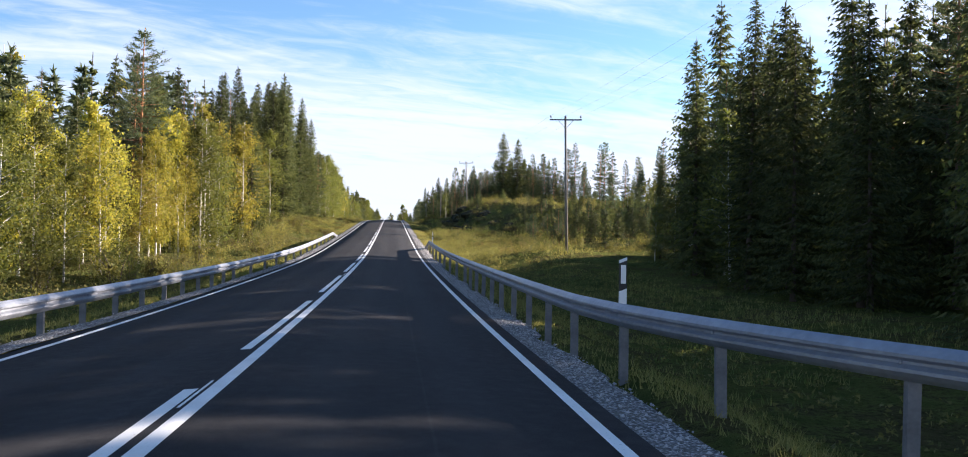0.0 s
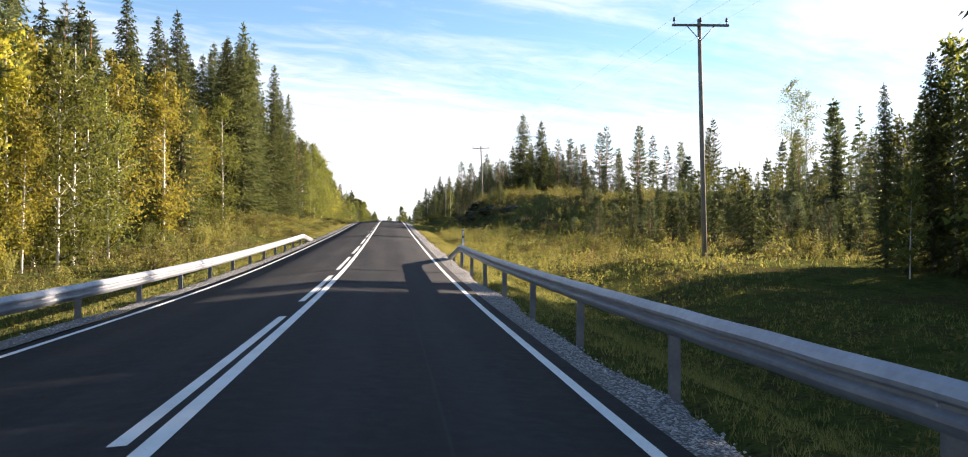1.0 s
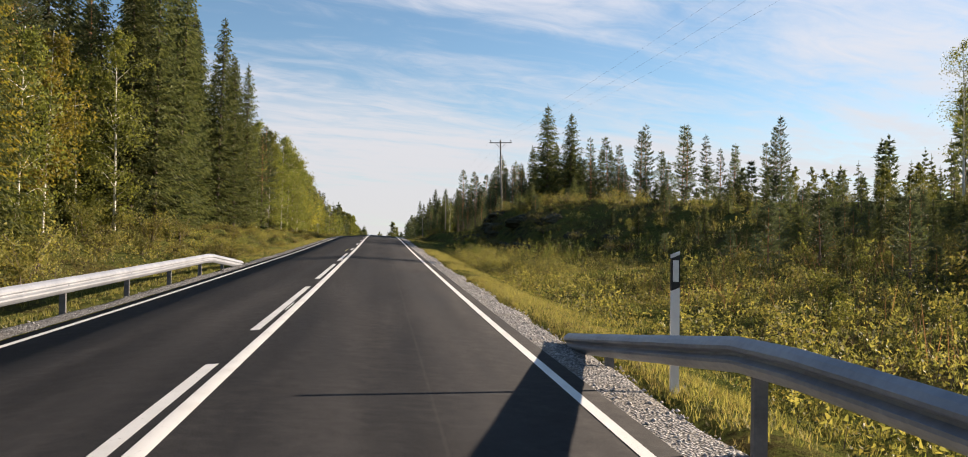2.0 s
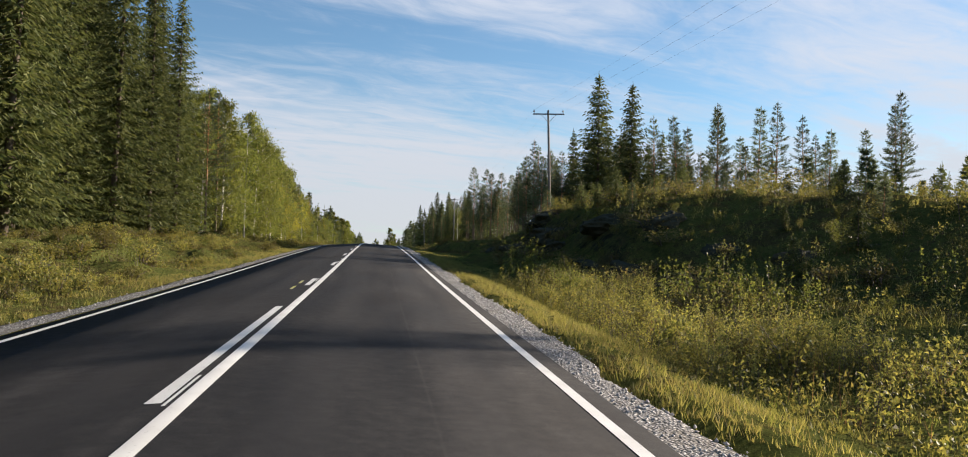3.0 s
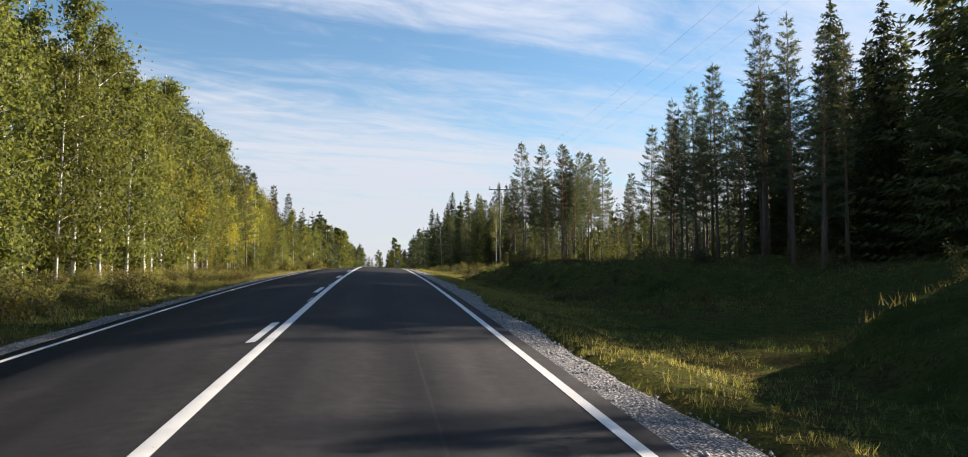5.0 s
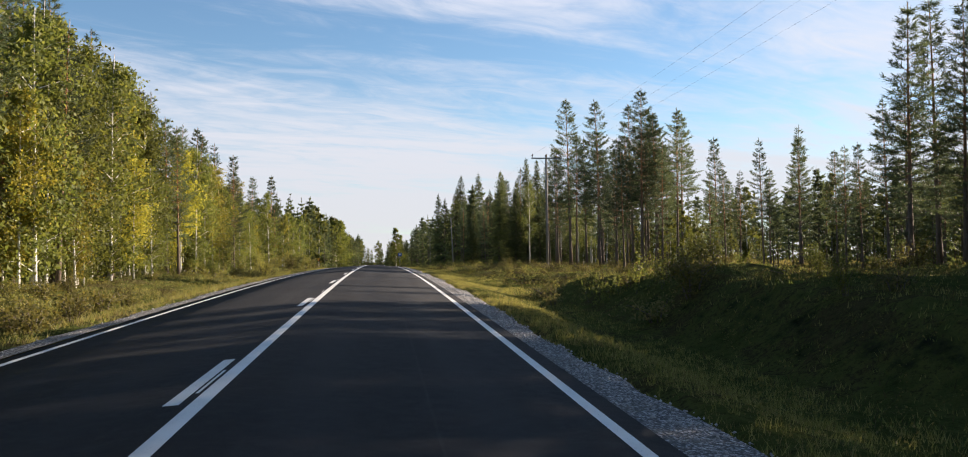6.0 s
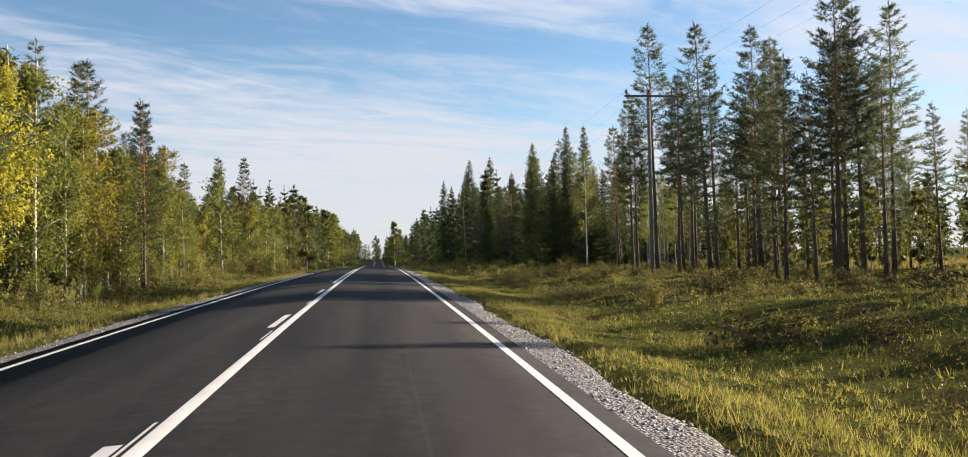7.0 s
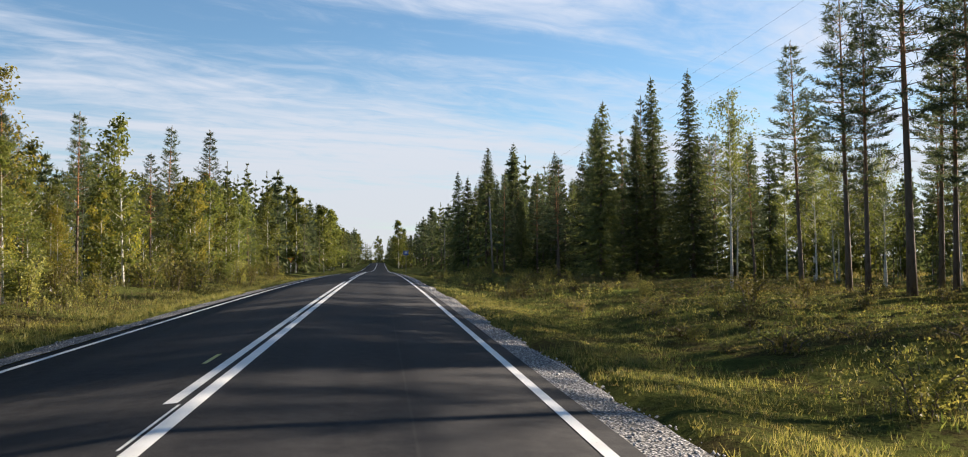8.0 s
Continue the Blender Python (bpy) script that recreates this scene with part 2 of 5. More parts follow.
BIRCH_LEAVES = leafy("birch_leaves", [(0.160, 0.170, 0.036), (0.255, 0.236, 0.052), (0.385, 0.305, 0.062)], 0.55, 0.5, 0.05, (1.25, 1.22, 0.75, 1))
GREEN_LEAVES = leafy("green_birch_leaves", [(0.070, 0.088, 0.026), (0.120, 0.136, 0.040), (0.180, 0.182, 0.056)], 0.52, 0.5, 0.04)
SHRUB_LEAVES = leafy("shrub_leaves", [(0.088, 0.098, 0.032), (0.172, 0.170, 0.054), (0.290, 0.246, 0.084)], 0.48, 0.55, 0.06, (1.2, 1.12, 0.75, 1))
GRASS_BLADES = leafy("grass_blades", [(0.092, 0.106, 0.030), (0.165, 0.160, 0.054), (0.270, 0.232, 0.102)], 0.5, 0.6)
DRY_GRASS = leafy("dry_grass", [(0.14, 0.128, 0.052), (0.23, 0.198, 0.085), (0.34, 0.285, 0.145)], 0.5, 0.6)
SEDGE = leafy("moss_and_sedge", [(0.062, 0.086, 0.026), (0.115, 0.145, 0.042), (0.190, 0.202, 0.068)], 0.45, 0.65)
HEATH_BLADES = leafy("heath_twigs", [(0.066, 0.066, 0.030), (0.128, 0.120, 0.050), (0.200, 0.148, 0.078)], 0.4, 0.7)
FIREWEED = leafy("withered_fireweed", [(0.17, 0.115, 0.06), (0.27, 0.165, 0.095), (0.36, 0.26, 0.17)], 0.45, 0.7)
SPRUCE_BARK = bark("spruce_bark", (0.105, 0.085, 0.068, 1), (0.1, 0.08, 0.06, 1), (0.05, 0.042, 0.036, 1), 0.5)
PINE_BARK = bark("pine_bark", (0.135, 0.105, 0.082, 1), (0.34, 0.165, 0.075, 1), (0.07, 0.05, 0.04, 1), 0.42)
BIRCH_BARK = bark("birch_bark", (0.62, 0.60, 0.56, 1), (0.6, 0.6, 0.6, 1), (0.10, 0.09, 0.08, 1))
TWIG_BARK = surface("twig_bark", [(0.09, 0.07, 0.055), (0.15, 0.12, 0.095)], 8.0, 0.9, 0.3)

# ---- the lie of the land: the road's rise, its camber, and the ground beside it ----
KNOT_Y = [-200, -60, -10, 20, 40, 60, 80, 100, 120, 140, 160, 180, 200, 220, 250, 300, 360, 430, 480, 600, 900, 1000, 1600]
KNOT_S = [0, 0, -.0126, .0069, .0156, .0357, .0417, .0419, .0466, .0443, .0406, .0289, .0232, .0139, .0092, -.0016, -.009, -.004, .006, .012, .012, 0, 0]
Y_TAB = np.arange(-200.0, 1601.0, 1.0)
S_TAB = np.interp(Y_TAB, KNOT_Y, KNOT_S)
Z_TAB = np.concatenate([[0], np.cumsum((S_TAB[1:] + S_TAB[:-1]) / 2)])
Z_TAB = Z_TAB - np.interp(0.0, Y_TAB, Z_TAB)
CAMBER_R, CAMBER_L = 0.060, 0.067
EDGE_R, EDGE_L = 3.92, -3.92


def road_z(y):
    return np.interp(y, Y_TAB, Z_TAB)


def road_top(x, y):
    x = np.asarray(x, float)
    return road_z(y) - np.where(x > 0, CAMBER_R * x, -CAMBER_L * x)


def hash_noise(x, y, s, seed=0.0):
    """Smooth value noise for arrays."""
    x, y = np.asarray(x, float) / s + seed * 17.3, np.asarray(y, float) / s + seed * 9.1
    xi, yi = np.floor(x), np.floor(y)
    u, v = x - xi, y - yi
    u, v = u * u * (3 - 2 * u), v * v * (3 - 2 * v)

    def h(a, b):
        q = np.sin(a * 127.1 + b * 311.7 + seed * 74.7) * 43758.5453
        return q - np.floor(q)

    return (h(xi, yi) * (1 - u) + h(xi + 1, yi) * u) * (1 - v) + (h(xi, yi + 1) * (1 - u) + h(xi + 1, yi + 1) * u) * v - 0.5


def smooth(a, b, t):
    t = np.clip((np.asarray(t, float) - a) / (b - a), 0, 1)
    return t * t * (3 - 2 * t)


def ground_z(x, y):
    x, y = np.broadcast_arrays(np.asarray(x, float), np.asarray(y, float))
    base = road_z(y)
    # to the right of the road: verge, ditch, then bog, rock hill and heath
    ditch = np.interp(y, [-50, 55, 75, 100, 160, 185, 215, 400], [-1.25, -1.1, -0.85, -0.95, -0.75, -1.0, -0.7, -0.6])
    low = np.interp(y, [-50, 45, 60, 72, 85, 100, 160, 178, 196, 204, 211, 300, 420], [-0.9, -0.7, -0.15, 0.2, 0.4, 0.5, 0.5, 0.45, 0.28, 0.0, -0.35, -0.3, -0.3])
    rise_from = 8.4 + 0.9 * hash_noise(x * 0, y, 9.0, 3.0) + 5.6 * smooth(154, 162, y) * (1 - smooth(172, 182, y))
    right = np.where(x < 4.9, -0.50 + 0.16 * smooth(4.6, 4.9, x), ditch + (-0.34 - ditch) * (1 - smooth(4.9, 7.4, x)))
    right = right + (low - ditch) * smooth(0, 1, (x - rise_from) / (6.0 + 10.0 * smooth(62, 74, y) * (1 - smooth(106, 116, y)) - 3.7 * smooth(172, 182, y) * (1 - smooth(205, 211, y))))
    # the rock hill: a slope turned away from the sun at its foot, a steep face along the road, falling off again past the top
    foot = 0.846 * x + 0.533 * y - 72.3 + 1.6 * hash_noise(x, y, 6.0, 12.0) + 0.8 * hash_noise(x, y, 2.2, 28.0)
    face = smooth(0, 1, (x - rise_from - 0.2) / (2.6 + 1.6 * hash_noise(x * 0, y, 5.0, 4.0)))
    top = np.interp(y, [95, 125, 137, 146, 154, 160, 170], [2.6, 3.2, 3.1, 2.5, 1.0, 0.15, 0.0]) * (1 - smooth(12, 20, x)) \
        + np.interp(y, [95, 120, 146, 155, 162, 170, 206], [2.4, 3.3, 3.6, 2.2, 0.6, 0.0, 0.0]) * smooth(12, 20, x)
    back = smooth(12, 19, x)
    wide = smooth(25, 34, x)
    front = smooth(0, 1, foot / (6.5 + 2.0 * back + 24.0 * wide))
    mound = top * np.minimum(face, 1.0) * front
    mound = mound + (0.05 + 0.7 * hash_noise(x, y, 3.0, 25.0)) * smooth(9.6, 11.5, x) * smooth(171, 176, y) * (1 - smooth(196, 206, y))
    mound = mound + 0.9 * smooth(26, 60, x) * np.interp(y, [70, 95, 150, 172], [0, 1, 1, 0])
    mound = mound * (1 - 0.9 * smooth(80, 130, x))
    rocky = np.clip(mound / 1.5, 0, 1) * (1 - smooth(30, 50, x))
    steps = 1.7 * (np.abs(hash_noise(x, y, 3.4, 13.0)) + np.abs(hash_noise(x, y, 1.5, 14.0)) * 0.6 - 0.3)
    right = right + mound + rocky * steps
    right = right + rocky * 0.30 * (np.abs(((right + 0.8 * hash_noise(x, y, 4.0, 15.0)) / 0.9) % 1.0 - 0.5) * 2 - 0.5)
    rough = 0.32 * hash_noise(x, y, 6.0, 1.0) + 0.20 * hash_noise(x, y, 2.3, 2.0)
    right = right + rough * (0.8 + 0.6 * rocky) * smooth(5.2, 9.5, x) + (0.16 * np.abs(hash_noise(x, y, 1.1, 16.0)) + 0.06 * hash_noise(x, y, 0.7, 17.0)) * smooth(4.8, 6.0, x)
    # the hill's shoulder lies back from the road
    lit = np.interp(y - 0.384 * (x - 9.0), [96, 110, 116, 120, 123, 127, 150, 168], [19.0, 15.0, 12.0, 9.0, 6.0, 4.6, 4.4, 5.0])
    lie = np.interp(y - 0.384 * (x - lit), Y_TAB, Z_TAB) - base - 0.25 - 0.5 * (1 - smooth(117, 124, y)) + 0.334 * (x - lit) - 0.45 * np.abs(hash_noise(x, y, 1.7, 26.0)) - 0.3 * np.abs(hash_noise(x, y, 0.9, 27.0)) + 0.12 \
        - np.interp(y, [98, 112, 124, 150, 166], [0.2, 0.6, 1.7, 1.7, 0.8]) * smooth(6.5, 9.0, x) * (1 - smooth(11.5, 15.5, x))
    low_lie = -0.8 + 0.05 * np.clip(x - 7.0, 0, 6) + 0.2 * hash_noise(x, y, 2.4, 29.0)
    right = np.where((x > 6.5) & (y > 96) & (y < 168), np.minimum(right, np.maximum(lie, low_lie)), right)
    # to the left
    dl = np.interp(y, [-50, 70, 92, 150, 175, 400], [-1.15, -1.1, -0.55, -0.45, -0.75, -0.7])
    hl = np.interp(y, [-50, 70, 95, 125, 160, 185, 400], [-0.95, -0.9, 0.25, 0.45, 0.1, -0.35, -0.3])
    xl = -x
    left = np.where(xl < 4.9, -0.50 + 0.14 * smooth(4.6, 4.9, xl), dl + (-0.36 - dl) * (1 - smooth(4.9, 7.2, xl)))
    left = left + (hl - dl) * smooth(7.5, 12.5, xl)
    left = left + (0.4 * hash_noise(x, y, 6.0, 6.0) + 0.25 * hash_noise(x, y, 2.0, 7.0)) * smooth(5.5, 10, xl)
    bank = smooth(86, 96, y) * (1 - smooth(160, 172, y))
    left = left + (0.16 * np.abs(hash_noise(x, y, 1.2, 18.0)) + bank * (1.25 * np.abs(hash_noise(x, y, 2.0, 19.0)) + 0.5 * np.abs(hash_noise(x, y, 0.9, 30.0)) - 0.12)) * smooth(5.4, 7.0, xl)
    rel = np.where(x > 0, right, left)
    rel = np.where(np.abs(x) < 3.9, -0.42, rel)
    return base + rel


# ---- mesh helpers ----


def mesh_from(name, verts, faces, mats=(), mat_of=None, smooth_faces=False):
    me = bpy.data.meshes.new(name)
    me.from_pydata([tuple(v) for v in verts], [], [tuple(f) for f in faces])
    for m in mats:
        me.materials.append(m)
    if mat_of is not None:
        me.polygons.foreach_set("material_index", mat_of)
    if smooth_faces:
        me.polygons.foreach_set("use_smooth", [True] * len(me.polygons))
    me.update()
    return me


def fast_mesh(name, verts, tris, mat, smooth_faces=False, per=3):
    """A mesh from arrays: verts (n, 3) and faces (m, per)."""
    me = bpy.data.meshes.new(name)
    verts, tris = np.asarray(verts, np.float32), np.asarray(tris, np.int32)
    me.vertices.add(len(verts))
    me.vertices.foreach_set("co", verts.ravel())
    me.loops.add(tris.size)
    me.loops.foreach_set("vertex_index", tris.ravel())
    me.polygons.add(len(tris))
    me.polygons.foreach_set("loop_start", np.arange(0, tris.size, per, dtype=np.int32))
    me.materials.append(mat)
    if smooth_faces:
        me.polygons.foreach_set("use_smooth", np.ones(len(tris), bool))
    me.update(calc_edges=True)
    return me


def child(name, me, parent, label="", m=None):
    ob = new(name, me)
    ob.parent = parent
    if m is not None:
        ob.matrix_local = m
    if label:
        tagged(ob, label=label)
    return ob


def part(name, bm, mat, parent, label="", soft=False):
    me = bpy.data.meshes.new(name)
    bm.to_mesh(me)
    bm.free()
    me.materials.append(mat)
    if soft:
        me.polygons.foreach_set("use_smooth", [True] * len(me.polygons))
    return child(name, me, parent, label)


def tube(points, radii, sides=6, closed=True):
    """Verts and triangles of a tapered tube along points."""
    points = [Vector(p) for p in points]
    vs, fs = [], []
    for i, (p, r) in enumerate(zip(points, radii)):
        d = (points[min(i + 1, len(points) - 1)] - points[max(i - 1, 0)]).normalized()
        a = d.orthogonal().normalized() if abs(d.z) < 0.95 else Vector((1, 0, 0))
        a = (a - d * a.dot(d)).normalized()
        b = d.cross(a)
        for k in range(sides):
            t = 2 * math.pi * k / sides
            vs.append(p + (a * math.cos(t) + b * math.sin(t)) * r)
    for i in range(len(points) - 1):
        for k in range(sides):
            q, s = i * sides + k, i * sides + (k + 1) % sides
            fs.append((q, s, s + sides))
            fs.append((q, s + sides, q + sides))
    if closed:
        for k in range(1, sides - 1):
            fs.append((0, k + 1, k))
            e = (len(points) - 1) * sides
            fs.append((e, e + k, e + k + 1))
    return [tuple(v) for v in vs], fs


def join(pieces):
    vs, fs, n = [], [], 0
    for v, f in pieces:
        vs.extend(v)
        fs.extend([tuple(i + n for i in t) for t in f])
        n += len(v)
    return vs, fs


def box_bm(sx, sy, sz, centre=(0, 0, 0), bevel=0.0):
    bm = bmesh.new()
    bmesh.ops.create_cube(bm, size=1.0, matrix=Matrix.Translation(centre) @ Matrix.Diagonal((sx, sy, sz, 1)))
    if bevel:
        bmesh.ops.bevel(bm, geom=bm.edges[:], offset=bevel, segments=2, affect="EDGES")
    return bm


# ---- ground, road, shoulders, markings ----
xs = np.unique(np.concatenate([np.arange(-600, -80, 40), np.arange(-80, -30, 5), np.arange(-30, -12, 1.0), np.arange(-12, -3.4, 0.4), [-3.4, 0, 3.4],
                               np.arange(3.8, 17, 0.4), np.arange(17, 34, 0.8), np.arange(34, 42, 1.5), np.arange(42, 90, 5), np.arange(90, 601, 40)]))
ys = np.unique(np.concatenate([np.arange(-200, -20, 15), np.arange(-20, 80, 1.2), np.arange(80, 215, 0.8), np.arange(215, 330, 1.5), np.arange(330, 500, 6), np.arange(500, 1601, 50)]))
gx, gy = np.meshgrid(xs, ys)
gz = ground_z(gx, gy)
nx, ny = len(xs), len(ys)
ii = (np.arange(ny - 1)[:, None] * nx + np.arange(nx - 1)[None, :]).ravel()
ground = new("ground", fast_mesh("ground", np.stack([gx, gy, gz], -1).reshape(-1, 3), np.stack([ii, ii + 1, ii + nx + 1, ii + nx], -1), GROUND, True, 4))
tagged(ground, "mossy forest ground with dry grass, heath and grey rock", "ground", kind="structure")


def strip(name, x_list, lift, y0, y1, step, mat, parent=None, top=road_top):
    yy = np.append(np.arange(y0, y1, step), y1)
    xx, yg = np.meshgrid(np.asarray(x_list, float), yy)
    z = top(xx, yg) + lift
    k = len(x_list)
    q = (np.arange(len(yy) - 1)[:, None] * k + np.arange(k - 1)[None, :]).ravel()
    me = fast_mesh(name, np.stack([xx, yg, z], -1).reshape(-1, 3), np.stack([q, q + 1, q + k + 1, q + k], -1), mat, True, 4)
    if parent is None:
        return new(name, me)
    return child(name, me, parent)


road = strip("road", [EDGE_L - 0.04, EDGE_L, -2, 0, 2, EDGE_R, EDGE_R + 0.04], 0.0, -60, 690, 2.0, ASPHALT)
for v in road.data.vertices:
    if v.co.x < EDGE_L - 0.01 or v.co.x > EDGE_R + 0.01:
        v.co.z -= 0.12
tagged(road, "dark grey two-lane asphalt road with worn wheel tracks", "road", kind="structure")


def shoulder_top(x, y):
    x = np.abs(np.asarray(x, float))
    return road_z(y) - 0.245 - (x - 3.92) * 0.09 + 0.018 * hash_noise(x, y, 0.35, 8.0)


def gravel_edge(y, sign):
    """How far out the gravel reaches."""
    return 4.66 + 0.40 * hash_noise(y * 0, y, 2.6, 9.0 + sign) + 0.22 * hash_noise(y * 0, y, 0.7, 11.0)


def shoulder(name, sign):
    jag = lambda y: gravel_edge(y, sign)
    yy = np.arange(-40, 420, 0.4)
    k = 6
    cols = []
    for j in range(k):
        f = j / (k - 1)
        x = 3.91 + (jag(yy) - 3.91) * f
        z = shoulder_top(x, yy) - (0.10 if j == k - 1 else 0.0)
        cols.append(np.stack([sign * x, yy, z], -1))
    v = np.stack(cols, 1).reshape(-1, 3)
    q = (np.arange(len(yy) - 1)[:, None] * k + np.arange(k - 1)[None, :]).ravel()
    f = np.stack([q, q + 1, q + k + 1, q + k], -1)
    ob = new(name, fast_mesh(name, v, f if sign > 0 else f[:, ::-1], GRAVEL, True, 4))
    return tagged(ob, "grey crushed gravel road shoulder", "road shoulder", kind="structure")


shoulder("shoulder_right", 1)
shoulder("shoulder_left", -1)


def marking(name, x0, x1, y0, y1, mat, label, lift=0.005):
    ob = strip(name, [x0, (x0 + x1) / 2, x1] if x0 * x1 >= 0 else [x0, 0, x1], lift, y0, y1, 1.5, mat)
    return tagged(ob, label, "road marking", kind="structure")


marking("edge_line_right", 3.545, 3.675, -60, 660, WHITE_PAINT, "solid white edge line painted on the asphalt")
marking("edge_line_left", -3.66, -3.53, -60, 660, WHITE_PAINT, "solid white edge line painted on the asphalt")
marking("centre_line", -0.075, 0.075, -60, 660, WHITE_PAINT, "solid white centre line painted on the asphalt")
DASH_X = (-0.31, -0.17)
for k in range(-3, 9):
    marking("warning_dash", *DASH_X, -8.42 + 12 * k - 8.92, -8.42 + 12 * k, WHITE_PAINT, "long white warning dash beside the centre line")
marking("warning_dash", *DASH_X, 90.72, 99.64, WHITE_PAINT, "long white warning dash beside the centre line")
for k in range(1, 12):
    marking("lane_dash", *DASH_X, 96.69 + 12 * k - 2.96, 96.69 + 12 * k, WHITE_PAINT, "short white lane dash beside the centre line")
for k in range(12):
    if k == 0 or 4 <= k <= 9:
        y0 = 235.2 + 12 * k
        marking("warning_dash", *DASH_X, y0, y0 + (40 if k == 0 else 8.9), WHITE_PAINT, "long white warning dash beside the centre line")
# remains of an older line beside the centre line
for y0 in (2.6, 27.6, 45.0, 48.6, 69.6, 90.6, 107.2, 119.8, 123.9, 145.0, 161.9, 169.9, 178.3, 190.9, 195.2, 204.0, 211.6, 220.0, 233.2, 245.0):
    marking("paint_sliver", -0.145, -0.115, y0, y0 + (1.9 if y0 == 233.2 else 1.45), WHITE_PAINT, "thin remains of older white paint", 0.004)
marking("yellow_mark", -0.60, -0.53, 238.4, 239.5, YELLOW_PAINT, "faded yellow survey mark on the asphalt")
marking("yellow_mark", -0.56, -0.48, 104.5, 105.6, YELLOW_PAINT, "faded yellow survey mark on the asphalt")
marking("yellow_mark", -0.56, -0.48, 106.7, 107.9, YELLOW_PAINT, "faded yellow survey mark on the asphalt")

# ---- trees ----


def rng_unit(rng, n):
    v = rng.normal(size=(n, 3))
    return v / np.linalg.norm(v, axis=1, keepdims=True)


def quad_leaves(centres, size, rng, droop=0.25, long=1.5):
    """One small pointed leaf clump at each centre."""
    n = len(centres)
    a = rng_unit(rng, n)
    a[:, 2] -= droop
    a /= np.linalg.norm(a, axis=1, keepdims=True)
    b = np.cross(a, rng_unit(rng, n))
    b /= np.linalg.norm(b, axis=1, keepdims=True) + 1e-6
    s = (size * rng.uniform(0.6, 1.35, n))[:, None]
    c = np.asarray(centres)
    v = np.stack([c - a * s * 0.5 - b * s * 0.5, c - a * s * 0.35 + b * s * 0.5, c + a * s * (long - 0.5)], 1).reshape(-1, 3)
    return v, np.arange(n * 3).reshape(-1, 3)


def spikes(base, tip, width, rng):
    """Thin triangles from base to tip, each turned at random: needle twigs."""
    base, tip = np.asarray(base), np.asarray(tip)
    d = tip - base
    side = np.cross(d, rng_unit(rng, len(d)))
    side /= np.linalg.norm(side, axis=1, keepdims=True) + 1e-6
    wd = (width * rng.uniform(0.7, 1.3, len(d)))[:, None]
    v = np.stack([base + side * wd, base - side * wd, tip], 1).reshape(-1, 3)
    return v, np.arange(len(d) * 3).reshape(-1, 3)


def tree_parts(name, limbs, v, f, bark_mat, leaf_mat):
    """The trunk by itself; the thin limbs go with the leaves of the crown."""
    tv, tf = limbs[0]
    trunk = fast_mesh(name + "_trunk", tv, tf, bark_mat, True)
    if len(limbs) == 1:
        return trunk, fast_mesh(name + "_crown", v, f, leaf_mat), (tv, tf, v, f)
    lv, lf = join(limbs[1:])
    n = len(v)
    crown = fast_mesh(name + "_crown", np.concatenate([np.asarray(v, float), np.asarray(lv, float)]), np.concatenate([np.asarray(f), np.asarray(lf) + n]), leaf_mat)
    crown.materials.append(bark_mat)
    crown.polygons.foreach_set("material_index", np.concatenate([np.zeros(len(f), np.int32), np.ones(len(lf), np.int32)]))
    return trunk, crown, (tv, tf, v, f)


def trunk_mesh(h, r, rng, lean=0.02, sides=7, steps=7, top=0.02):
    t = np.linspace(0, 1, steps)
    off = np.cumsum(rng.normal(0, lean * h / steps, (steps, 2)), 0)
    pts = [(off[i, 0] * t[i], off[i, 1] * t[i], h * t[i] - (0.4 if i == 0 else 0)) for i in range(steps)]
    rad = [max(top, r * (1 - 0.93 * q) * (1.25 if q == 0 else 1)) for q in t]
    v, f = tube(pts, rad, sides)
    return v, f, lambda q: np.array([np.interp(q, t, [p[0] for p in pts]), np.interp(q, t, [p[1] for p in pts]), h * q])


